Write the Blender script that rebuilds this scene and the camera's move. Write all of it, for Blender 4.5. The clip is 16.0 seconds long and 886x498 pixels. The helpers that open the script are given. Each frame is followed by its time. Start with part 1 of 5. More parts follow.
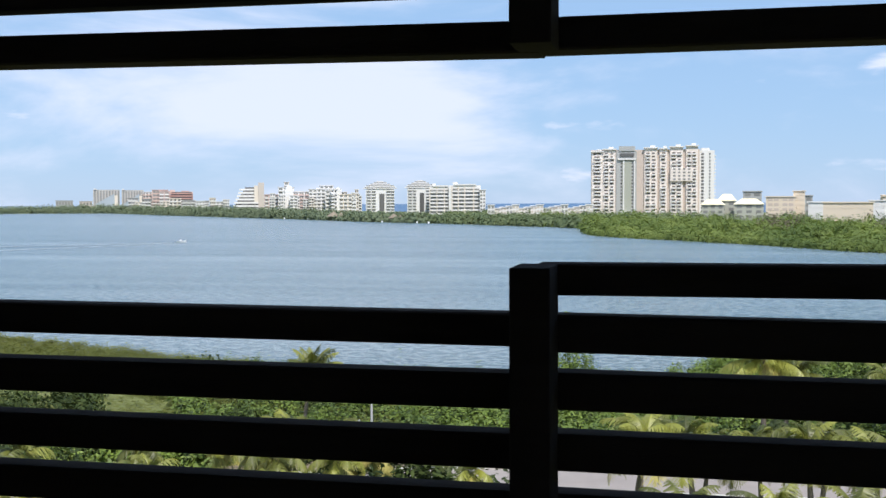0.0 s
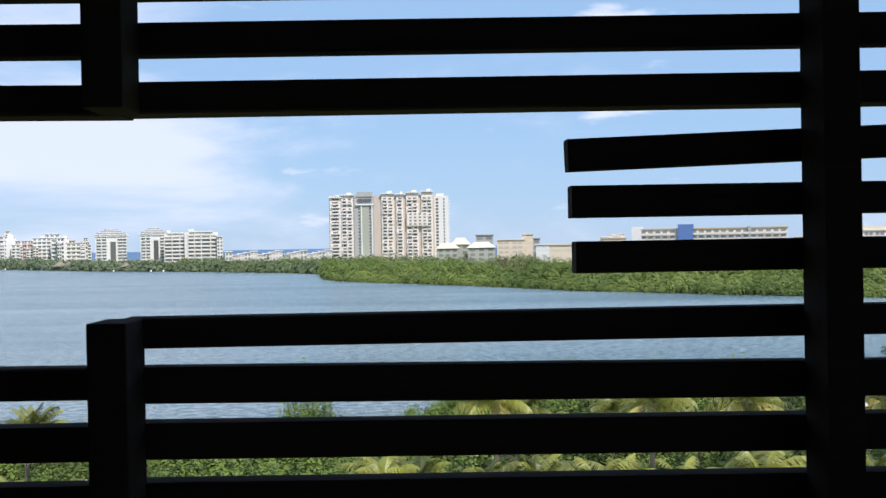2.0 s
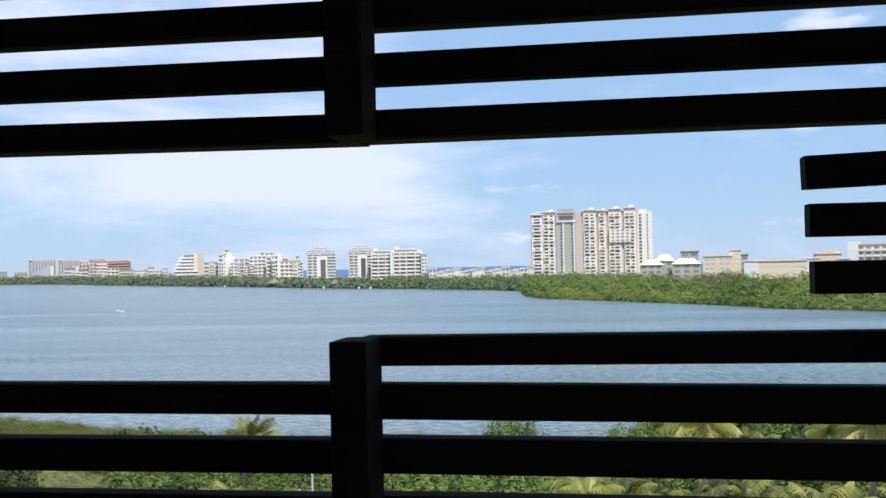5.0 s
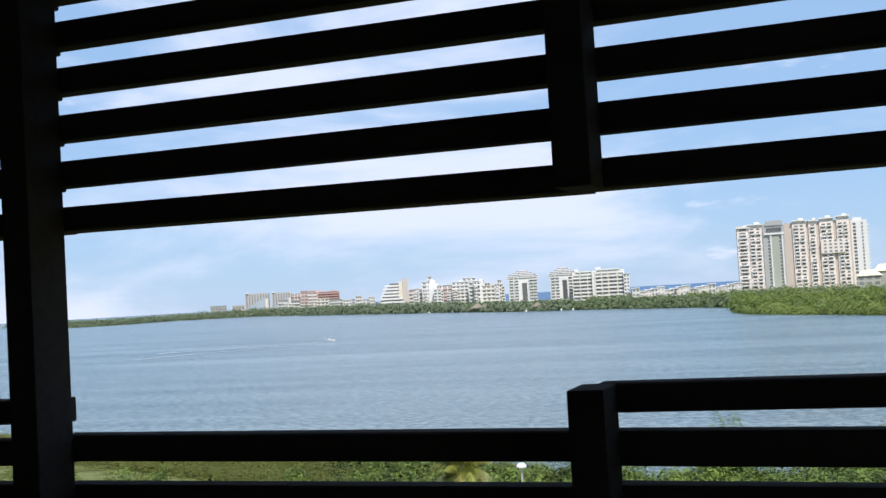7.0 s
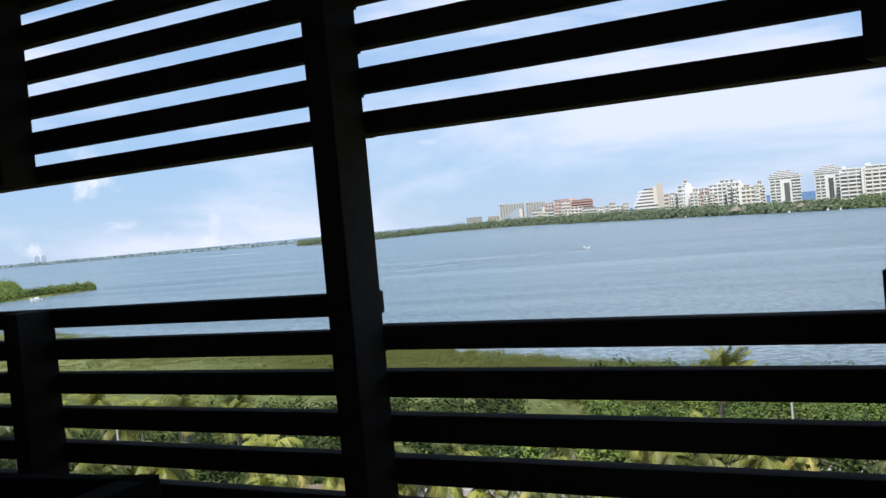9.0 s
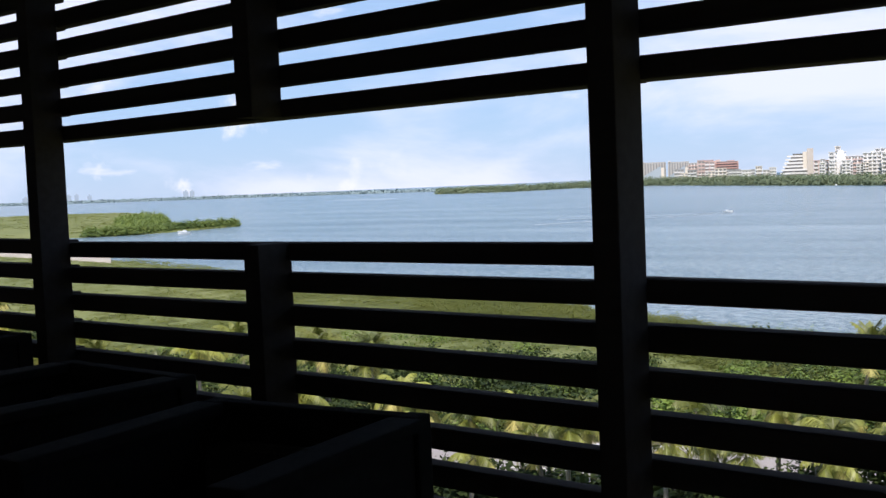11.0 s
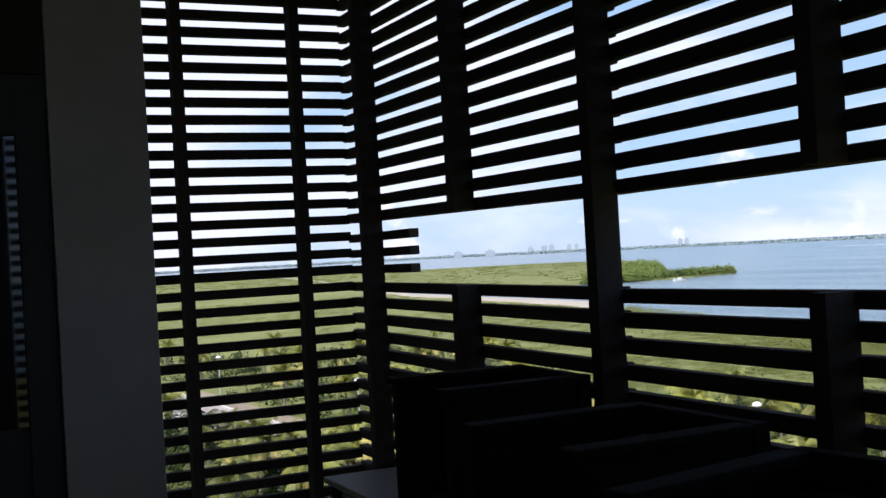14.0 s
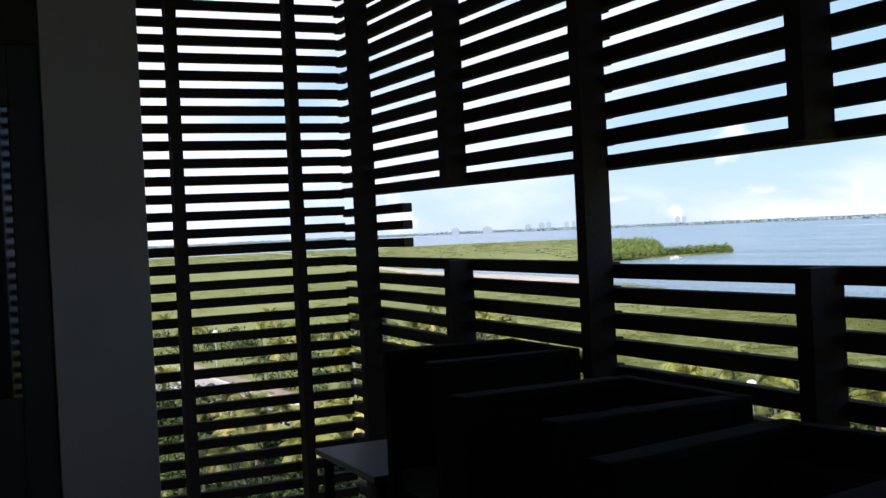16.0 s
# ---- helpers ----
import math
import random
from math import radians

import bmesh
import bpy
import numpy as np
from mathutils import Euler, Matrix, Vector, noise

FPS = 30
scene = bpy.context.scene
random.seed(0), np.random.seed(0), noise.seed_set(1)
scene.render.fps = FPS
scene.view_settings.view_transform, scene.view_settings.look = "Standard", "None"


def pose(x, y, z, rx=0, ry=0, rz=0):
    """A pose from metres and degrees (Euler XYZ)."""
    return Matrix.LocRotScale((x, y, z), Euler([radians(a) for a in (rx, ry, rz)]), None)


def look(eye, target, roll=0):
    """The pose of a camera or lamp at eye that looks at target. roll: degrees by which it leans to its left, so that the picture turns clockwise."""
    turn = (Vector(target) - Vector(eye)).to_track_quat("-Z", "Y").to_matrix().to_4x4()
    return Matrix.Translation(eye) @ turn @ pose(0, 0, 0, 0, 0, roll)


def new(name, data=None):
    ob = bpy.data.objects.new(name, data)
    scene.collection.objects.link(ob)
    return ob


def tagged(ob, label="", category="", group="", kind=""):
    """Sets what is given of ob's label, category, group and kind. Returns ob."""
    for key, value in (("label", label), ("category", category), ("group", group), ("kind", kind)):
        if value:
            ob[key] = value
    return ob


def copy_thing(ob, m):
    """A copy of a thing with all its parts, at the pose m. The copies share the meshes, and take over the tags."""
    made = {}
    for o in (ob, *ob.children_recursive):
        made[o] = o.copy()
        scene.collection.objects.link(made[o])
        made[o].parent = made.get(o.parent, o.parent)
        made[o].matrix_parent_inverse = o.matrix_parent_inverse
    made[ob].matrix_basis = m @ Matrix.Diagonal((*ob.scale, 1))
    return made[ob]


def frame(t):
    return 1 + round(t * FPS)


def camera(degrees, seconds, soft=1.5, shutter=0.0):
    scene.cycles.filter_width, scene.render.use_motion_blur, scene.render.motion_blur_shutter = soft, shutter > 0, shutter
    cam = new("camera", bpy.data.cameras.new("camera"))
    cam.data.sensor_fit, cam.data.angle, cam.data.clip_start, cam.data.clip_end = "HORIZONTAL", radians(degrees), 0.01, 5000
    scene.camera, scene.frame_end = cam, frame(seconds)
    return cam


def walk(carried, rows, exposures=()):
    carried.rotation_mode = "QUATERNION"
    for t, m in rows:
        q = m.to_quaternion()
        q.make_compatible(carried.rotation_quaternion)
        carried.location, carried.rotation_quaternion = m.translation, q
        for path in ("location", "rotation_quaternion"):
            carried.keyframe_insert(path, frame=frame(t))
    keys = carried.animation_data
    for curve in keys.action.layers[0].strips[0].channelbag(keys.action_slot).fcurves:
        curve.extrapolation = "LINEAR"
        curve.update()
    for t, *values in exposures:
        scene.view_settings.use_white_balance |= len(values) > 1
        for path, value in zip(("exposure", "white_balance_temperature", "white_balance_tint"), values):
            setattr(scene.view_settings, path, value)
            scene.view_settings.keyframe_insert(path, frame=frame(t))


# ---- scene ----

# ---- camera and walk ----
cam = camera(43.55, 16.0)
PATH = [
    (0, (0.1840, -1.6112, 1.5767), (-0.5252, 1.7107, 1.4282), -0.23),
    (0.5, (0.2794, -1.6370, 1.5812), (-0.3034, 1.7097, 1.4409), 0.46),
    (1, (0.3473, -1.6739, 1.5909), (-0.0479, 1.7026, 1.5339), 0.11),
    (1.5, (0.3977, -1.6825, 1.5916), (0.2140, 1.7125, 1.5654), -0.55),
    (2, (0.4422, -1.6908, 1.5902), (0.5228, 1.7082, 1.5728), -1.00),
    (2.5, (0.4786, -1.6834, 1.5853), (0.9055, 1.6894, 1.5472), -0.74),
    (3, (0.5028, -1.6889, 1.5893), (1.0635, 1.6645, 1.5791), -1.46),
    (3.5, (0.4888, -1.6876, 1.5888), (0.8928, 1.6882, 1.5644), -1.36),
    (4, (0.4618, -1.6854, 1.5851), (0.5914, 1.7121, 1.5654), -1.05),
    (4.5, (0.4297, -1.7118, 1.5838), (0.1706, 1.6782, 1.5593), -1.18),
    (5, (0.3975, -1.7117, 1.5971), (-0.1353, 1.6460, 1.6436), -1.21),
    (5.2, (0.3906, -1.7207, 1.6060), (-0.2210, 1.6223, 1.7079), -1.39),
    (7.3, (0.3488, -1.7544, 1.6439), (-0.8224, 1.4346, 1.7797), -3.38),
    (7.5, (0.3423, -1.7584, 1.6402), (-0.8670, 1.4166, 1.7708), -3.45),
    (8, (0.3226, -1.7661, 1.6321), (-1.1242, 1.3104, 1.6800), -4.67),
    (8.5, (0.3115, -1.7751, 1.6241), (-1.3077, 1.2143, 1.5941), -5.18),
    (9, (0.2967, -1.8114, 1.6143), (-1.5358, 1.0514, 1.5312), -5.27),
    (9.2, (0.2926, -1.8214, 1.6188), (-1.6213, 0.9866, 1.5095), -5.15),
    (11.3, (0.0243, -1.9539, 1.6195), (-2.2071, 0.6042, 1.4282), -1.92),
    (11.5, (0.0228, -1.9781, 1.6208), (-2.2929, 0.5083, 1.4961), -1.90),
    (12, (0.0103, -2.0118, 1.6264), (-2.4749, 0.3071, 1.5453), -1.75),
    (12.5, (0.0197, -2.0474, 1.6296), (-2.6305, 0.0819, 1.5819), -1.41),
    (13, (0.0237, -2.0677, 1.6299), (-2.7563, -0.1104, 1.6002), -1.80),
    (13.5, (0.0010, -2.0830, 1.6277), (-2.8682, -0.2587, 1.6176), -1.88),
    (14, (-0.0225, -2.0962, 1.6304), (-3.0979, -0.6466, 1.6468), -3.17),
    (14.5, (-0.0411, -2.0905, 1.6208), (-3.1958, -0.8239, 1.5594), -2.87),
    (15, (-0.0240, -2.0956, 1.6196), (-3.1909, -0.8595, 1.5634), -2.86),
    (15.5, (-0.0196, -2.0885, 1.6214), (-3.1712, -0.8131, 1.5910), -3.21),
    (16, (0.0057, -2.0863, 1.6207), (-3.0675, -0.6328, 1.5649), -2.75),
]
EXPOSURES = [(0, 0.05, 6550, 11), (2, 0.05, 6550, 11), (2.5, 0.12, 6550, 11), (3, 0.35, 6550, 11), (3.5, 0.3, 6550, 11),
             (4, 0.15, 6550, 11), (4.5, 0.02, 6550, 11), (5, 0.05, 6550, 11), (9, 0.03, 6550, 11), (11.5, 0.18, 6650, 16),
             (12, 0.24, 6650, 16), (13, 0.26, 6650, 16), (14.5, 0.3, 6650, 16), (15.5, 0.45, 6650, 16), (16, 0.42, 6650, 16)]
walk(cam, [(t, look(eye, target, roll)) for t, eye, target, roll in PATH],
     exposures=EXPOSURES)

# ---- world, sun, exposure ----
SUN_AZ, SUN_EL = radians(150), radians(56)
scene.view_settings.exposure = 0.0


def sky_world():
    w = bpy.data.worlds.new("sky")
    scene.world = w
    w.use_nodes = True
    nt = w.node_tree
    nt.nodes.clear()
    N = nt.nodes.new
    L = nt.links.new
    out, bg = N("ShaderNodeOutputWorld"), N("ShaderNodeBackground")
    sky = N("ShaderNodeTexSky")
    sky.sky_type, sky.sun_disc = "NISHITA", False
    sky.sun_elevation, sky.sun_rotation = SUN_EL, SUN_AZ
    sky.air_density, sky.dust_density, sky.ozone_density = 1.0, 0.1, 2.0
    co = N("ShaderNodeTexCoord")
    # broad sheet of cloud, thicker towards the west
    sep = N("ShaderNodeSeparateXYZ")
    L(co.outputs["Generated"], sep.inputs[0])
    mp = N("ShaderNodeMapping")
    mp.inputs["Scale"].default_value = (1.0, 1.0, 3.4)
    mp.inputs["Location"].default_value = (0.35, 0.1, 0.2)
    L(co.outputs["Generated"], mp.inputs[0])
    n1 = N("ShaderNodeTexNoise")
    n1.inputs["Scale"].default_value, n1.inputs["Detail"].default_value, n1.inputs["Roughness"].default_value = 3.1, 7, 0.55
    n1.inputs["Distortion"].default_value = 0.4
    L(mp.outputs[0], n1.inputs["Vector"])
    west = N("ShaderNodeMapRange")
    west.inputs["From Min"].default_value, west.inputs["From Max"].default_value = 0.12, -0.25
    west.inputs["To Min"].default_value, west.inputs["To Max"].default_value = -0.16, 0.03
    L(sep.outputs[0], west.inputs["Value"])
    far_west = N("ShaderNodeMapRange")
    far_west.inputs["From Min"].default_value, far_west.inputs["From Max"].default_value = -0.8, -0.97
    mid_west = N("ShaderNodeMapRange")
    mid_west.inputs["From Min"].default_value, mid_west.inputs["From Max"].default_value = -0.4, -0.6
    mid_west.inputs["To Min"].default_value, mid_west.inputs["To Max"].default_value = 0.0, -0.07
    L(sep.outputs[0], mid_west.inputs["Value"])
    far_west.inputs["To Min"].default_value, far_west.inputs["To Max"].default_value = 0.0, 0.22
    L(sep.outputs[0], far_west.inputs["Value"])
    both = N("ShaderNodeMath")
    some = N("ShaderNodeMath")
    L(west.outputs[0], some.inputs[0])
    L(mid_west.outputs[0], some.inputs[1])
    L(some.outputs[0], both.inputs[0])
    L(far_west.outputs[0], both.inputs[1])
    add = N("ShaderNodeMath")
    L(n1.outputs["Fac"], add.inputs[0])
    L(both.outputs[0], add.inputs[1])
    ramp = N("ShaderNodeMapRange")
    ramp.interpolation_type = "SMOOTHSTEP"
    ramp.inputs["From Min"].default_value, ramp.inputs["From Max"].default_value = 0.42, 0.66
    L(add.outputs[0], ramp.inputs["Value"])
    # small cumulus heads
    n2 = N("ShaderNodeTexNoise")
    n2.inputs["Scale"].default_value, n2.inputs["Detail"].default_value = 9, 6
    L(mp.outputs[0], n2.inputs["Vector"])
    r2 = N("ShaderNodeMapRange")
    r2.interpolation_type = "SMOOTHSTEP"
    r2.inputs["From Min"].default_value, r2.inputs["From Max"].default_value = 0.62, 0.74
    L(n2.outputs["Fac"], r2.inputs["Value"])
    mx = N("ShaderNodeMath")
    mx.operation = "MAXIMUM"
    L(ramp.outputs[0], mx.inputs[0])
    L(r2.outputs[0], mx.inputs[1])
    amt = N("ShaderNodeMath")
    amt.operation = "MULTIPLY"
    amt.inputs[1].default_value = 0.85
    L(mx.outputs[0], amt.inputs[0])
    # bank of small cumulus low over the west
    n3 = N("ShaderNodeTexNoise")
    n3.inputs["Scale"].default_value, n3.inputs["Detail"].default_value, n3.inputs["Roughness"].default_value = 19, 6, 0.5
    L(co.outputs["Generated"], n3.inputs["Vector"])
    low = N("ShaderNodeMapRange")
    low.interpolation_type = "SMOOTHSTEP"
    low.inputs["From Min"].default_value, low.inputs["From Max"].default_value = 0.1, 0.075
    L(sep.outputs[2], low.inputs["Value"])
    wst = N("ShaderNodeMapRange")
    wst.interpolation_type = "SMOOTHSTEP"
    wst.inputs["From Min"].default_value, wst.inputs["From Max"].default_value = -0.62, -0.8
    L(sep.outputs[0], wst.inputs["Value"])
    r3 = N("ShaderNodeMapRange")
    r3.interpolation_type = "SMOOTHSTEP"
    r3.inputs["From Min"].default_value, r3.inputs["From Max"].default_value = 0.61, 0.74
    L(n3.outputs["Fac"], r3.inputs["Value"])
    bank = N("ShaderNodeMath")
    bank.operation = "MULTIPLY"
    L(low.outputs[0], bank.inputs[0])
    L(wst.outputs[0], bank.inputs[1])
    bank2 = N("ShaderNodeMath")
    bank2.operation = "MULTIPLY"
    L(bank.outputs[0], bank2.inputs[0])
    L(r3.outputs[0], bank2.inputs[1])
    gain = N("ShaderNodeMix")
    gain.data_type = "RGBA"
    gain.blend_type = "MIX"
    gain.inputs["Factor"].default_value = 0.76
    gain.inputs["B"].default_value = (3.6, 5.9, 9.4, 1)
    L(sky.outputs[0], gain.inputs["A"])
    mix = N("ShaderNodeMix")
    mix.data_type = "RGBA"
    L(amt.outputs[0], mix.inputs["Factor"])
    L(gain.outputs["Result"], mix.inputs["A"])
    mix.inputs["B"].default_value = (8.3, 9.0, 10.9, 1)
    heads = N("ShaderNodeMix")
    heads.data_type = "RGBA"
    L(bank2.outputs[0], heads.inputs["Factor"])
    L(mix.outputs["Result"], heads.inputs["A"])
    heads.inputs["B"].default_value = (9.8, 10.1, 11.0, 1)
    L(heads.outputs["Result"], bg.inputs["Color"])
    bg.inputs["Strength"].default_value = 0.1
    L(bg.outputs[0], out.inputs[0])


sky_world()
sun = new("sun", bpy.data.lights.new("sun", "SUN"))
sun.data.energy, sun.data.angle, sun.data.color = 4.6, radians(0.5), (1.0, 0.96, 0.9)
SUN_DIR = Vector((math.sin(SUN_AZ) * math.cos(SUN_EL), math.cos(SUN_AZ) * math.cos(SUN_EL), math.sin(SUN_EL)))
sun.matrix_world = look(SUN_DIR * 100, (0, 0, 0))


# ---- materials ----
def mat(name, col, col2=None, scale=8.0, rough=0.7, bump=0.0, bump_scale=40.0, stretch=(1, 1, 1), island=0.0, spec=0.5, translucent=0.0, metal=0.0, big=0.0, big_scale=0.3, objrand=0.0):
    """A painted or natural surface: two scales of colour change, grain and fine relief."""
    m = bpy.data.materials.new(name)
    m.use_nodes = True
    nt = m.node_tree
    N, L = nt.nodes.new, nt.links.new
    b = nt.nodes["Principled BSDF"]
    b.inputs["Roughness"].default_value = rough
    b.inputs["Metallic"].default_value = metal
    b.inputs["Specular IOR Level"].default_value = spec
    col2 = col2 or tuple(c * 0.75 for c in col)
    co = N("ShaderNodeTexCoord")
    mp = N("ShaderNodeMapping")
    mp.inputs["Scale"].default_value = stretch
    L(co.outputs["Object"], mp.inputs[0])
    n = N("ShaderNodeTexNoise")
    n.inputs["Scale"].default_value, n.inputs["Detail"].default_value, n.inputs["Roughness"].default_value = scale, 6, 0.6
    L(mp.outputs[0], n.inputs["Vector"])
    fac = n.outputs["Fac"]
    r = N("ShaderNodeMapRange")
    r.inputs["From Min"].default_value, r.inputs["From Max"].default_value = 0.32, 0.68
    L(fac, r.inputs["Value"])
    fac = r.outputs[0]
    if big:
        nb = N("ShaderNodeTexNoise")
        nb.inputs["Scale"].default_value, nb.inputs["Detail"].default_value = big_scale, 4
        L(co.outputs["Object"], nb.inputs["Vector"])
        rb = N("ShaderNodeMapRange")
        rb.inputs["From Min"].default_value, rb.inputs["From Max"].default_value = 0.35, 0.65
        L(nb.outputs["Fac"], rb.inputs["Value"])
        mm = N("ShaderNodeMix")
        mm.inputs["Factor"].default_value = big
        L(fac, mm.inputs["A"])
        L(rb.outputs[0], mm.inputs["B"])
        fac = mm.outputs["Result"]
    for amount, node, sock in ((island, "ShaderNodeNewGeometry", "Random Per Island"), (objrand, "ShaderNodeObjectInfo", "Random")):
        if amount:
            g = N(node)
            mm = N("ShaderNodeMix")
            mm.inputs["Factor"].default_value = amount
            L(fac, mm.inputs["A"])
            L(g.outputs[sock], mm.inputs["B"])
            fac = mm.outputs["Result"]
    c = N("ShaderNodeMix")
    c.data_type = "RGBA"
    c.inputs["A"].default_value, c.inputs["B"].default_value = (*col, 1), (*col2, 1)
    L(fac, c.inputs["Factor"])
    L(c.outputs["Result"], b.inputs["Base Color"])
    if bump:
        nb2 = N("ShaderNodeTexNoise")
        nb2.inputs["Scale"].default_value, nb2.inputs["Detail"].default_value = bump_scale, 5
        L(mp.outputs[0], nb2.inputs["Vector"])
        bp = N("ShaderNodeBump")
        bp.inputs["Strength"].default_value, bp.inputs["Distance"].default_value = bump, 1.0 / bump_scale
        L(nb2.outputs["Fac"], bp.inputs["Height"])
        L(bp.outputs[0], b.inputs["Normal"])
    if translucent:
        tr, mix = N("ShaderNodeBsdfTranslucent"), N("ShaderNodeMixShader")
        L(c.outputs["Result"], tr.inputs["Color"])
        mix.inputs[0].default_value = translucent
        L(b.outputs[0], mix.inputs[1])
        L(tr.outputs[0], mix.inputs[2])
        L(mix.outputs[0], nt.nodes["Material Output"].inputs["Surface"])
    return m


def water_material():
    m = bpy.data.materials.new("lagoon_water")
    m.use_nodes = True
    nt = m.node_tree
    N, L = nt.nodes.new, nt.links.new
    b = nt.nodes["Principled BSDF"]
    co = N("ShaderNodeTexCoord")
    # wind streaks, long and narrow, their sheen painted into the base colour
    mp = N("ShaderNodeMapping")
    mp.inputs["Rotation"].default_value = (0, 0, radians(-24))
    mp.inputs["Scale"].default_value = (0.0022, 0.02, 1)
    L(co.outputs["Object"], mp.inputs[0])
    n = N("ShaderNodeTexNoise")
    n.inputs["Scale"].default_value, n.inputs["Detail"].default_value, n.inputs["Roughness"].default_value = 1.6, 6, 0.6
    n.inputs["Distortion"].default_value = 0.6
    L(mp.outputs[0], n.inputs["Vector"])
    r = N("ShaderNodeMapRange")
    r.inputs["From Min"].default_value, r.inputs["From Max"].default_value = 0.35, 0.68
    L(n.outputs["Fac"], r.inputs["Value"])
    # ripples: light and dark of the reflected sky painted into the base colour
    mr = N("ShaderNodeMapping")
    mr.inputs["Rotation"].default_value = (0, 0, radians(-30))
    mr.inputs["Scale"].default_value = (0.75, 1.0, 1)
    L(co.outputs["Object"], mr.inputs[0])
    rip = N("ShaderNodeTexNoise")
    rip.inputs["Scale"].default_value, rip.inputs["Detail"].default_value, rip.inputs["Roughness"].default_value = 1.0, 7, 0.7
    L(mr.outputs[0], rip.inputs["Vector"])
    rr = N("ShaderNodeMapRange")
    rr.inputs["From Min"].default_value, rr.inputs["From Max"].default_value = 0.45, 0.56
    L(rip.outputs["Fac"], rr.inputs["Value"])
    blend = N("ShaderNodeMix")
    blend.inputs["Factor"].default_value = 0.52
    L(r.outputs[0], blend.inputs["A"])
    L(rr.outputs[0], blend.inputs["B"])
    c = N("ShaderNodeMix")
    c.data_type = "RGBA"
    c.inputs["A"].default_value, c.inputs["B"].default_value = (0.04, 0.09, 0.115, 1), (0.28, 0.35, 0.375, 1)
    L(blend.outputs["Result"], c.inputs["Factor"])
    L(c.outputs["Result"], b.inputs["Base Color"])
    b.inputs["Roughness"].default_value = 0.22
    b.inputs["IOR"].default_value = 1.33
    b.inputs["Specular IOR Level"].default_value = 0.4
    mw = N("ShaderNodeMapping")
    mw.inputs["Rotation"].default_value = (0, 0, radians(-20))
    mw.inputs["Scale"].default_value = (0.45, 1.0, 1)
    L(co.outputs["Object"], mw.inputs[0])
    w1 = N("ShaderNodeTexNoise")
    w1.inputs["Scale"].default_value, w1.inputs["Detail"].default_value, w1.inputs["Roughness"].default_value = 0.55, 8, 0.66
    L(mw.outputs[0], w1.inputs["Vector"])
    bp = N("ShaderNodeBump")
    bp.inputs["Strength"].default_value, bp.inputs["Distance"].default_value = 1.0, 1.1
    L(w1.outputs["Fac"], bp.inputs["Height"])
    L(bp.outputs[0], b.inputs["Normal"])
    return m


WOOD = mat("dark_stained_wood", (0.058, 0.047, 0.043), (0.039, 0.031, 0.028), 3, 0.9, 0.25, 60, (1, 12, 12), objrand=0.35, spec=0.03)
PLASTER = mat("grey_plaster", (0.36, 0.32, 0.29), (0.3, 0.265, 0.24), 2, 0.85, 0.2, 90, big=0.5)
# wall, ceiling and unseen floor are kept pale to bounce light onto the slats
BOUNCEWALL = mat("painted_wall", (0.76, 0.7, 0.62), (0.68, 0.62, 0.55), 2, 0.8, 0.2, 60)
SOFFIT = mat("timber_soffit", (0.62, 0.53, 0.43), (0.5, 0.42, 0.33), 3, 0.7, 0.2, 40, (1, 10, 1))
FLOOR = mat("cream_bounce_tile", (0.56, 0.5, 0.43), (0.46, 0.41, 0.35), 3, 0.6, 0.1, 60, objrand=0.4)
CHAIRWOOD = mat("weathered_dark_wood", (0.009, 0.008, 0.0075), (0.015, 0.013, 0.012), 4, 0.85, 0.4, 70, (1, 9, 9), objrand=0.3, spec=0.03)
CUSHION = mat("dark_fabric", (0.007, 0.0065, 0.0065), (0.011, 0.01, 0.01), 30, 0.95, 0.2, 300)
# laminate set near black, the balcony's shade is in its colour
TABLETOP = mat("shade_darkened_laminate", (0.024, 0.023, 0.022), (0.018, 0.017, 0.016), 6, 0.45, 0.05, 80)
BLACKMETAL = mat("black_metal", (0.012, 0.012, 0.012), (0.02, 0.02, 0.02), 10, 0.6, metal=0.1)
WATER = water_material()
SEA = mat("open_sea", (0.07, 0.14, 0.25), (0.09, 0.17, 0.28), 0.002, 0.5, spec=0.1)
# dark and bright ends imitate shaded and sunlit shrub leaves
SHRUB = mat("shrub_leaves", (0.018, 0.045, 0.008), (0.25, 0.34, 0.05), 0.5, 0.6, island=0.2, translucent=0.25, big=0.45, big_scale=0.16)
# near-black green: shade below palms and shrubs is put into the leaf colour
SHADELEAF = mat("shade_dark_leaves", (0.006, 0.016, 0.005), (0.07, 0.095, 0.022), 0.3, 0.7, island=0.25, translucent=0.1, spec=0.2)
SHRUBTWIG = mat("dry_twigs", (0.16, 0.13, 0.09), (0.1, 0.08, 0.05), 1, 0.8, island=0.5)
MANGROVE = mat("mangrove_leaves", (0.085, 0.14, 0.032), (0.27, 0.33, 0.08), 0.12, 0.7, island=0.04, translucent=0.4, big=0.55, big_scale=0.035)
# greens of both far woods are lightened and greyed to stand for haze
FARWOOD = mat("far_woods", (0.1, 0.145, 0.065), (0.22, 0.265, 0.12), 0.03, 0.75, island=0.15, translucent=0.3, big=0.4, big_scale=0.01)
HAZYWOOD = mat("haze_paled_woods", (0.14, 0.185, 0.105), (0.23, 0.27, 0.15), 0.03, 0.8, island=0.1, translucent=0.3, big=0.4, big_scale=0.01)
TUFT = mat("marsh_grass", (0.14, 0.165, 0.032), (0.22, 0.23, 0.053), 0.05, 0.7, island=0.2, translucent=0.5)
# fronds vary from near black to bright, imitating shade and sun on them
FROND = mat("palm_fronds", (0.012, 0.026, 0.006), (0.38, 0.385, 0.07), 0.5, 0.45, island=0.15, translucent=0.25, objrand=0.72)
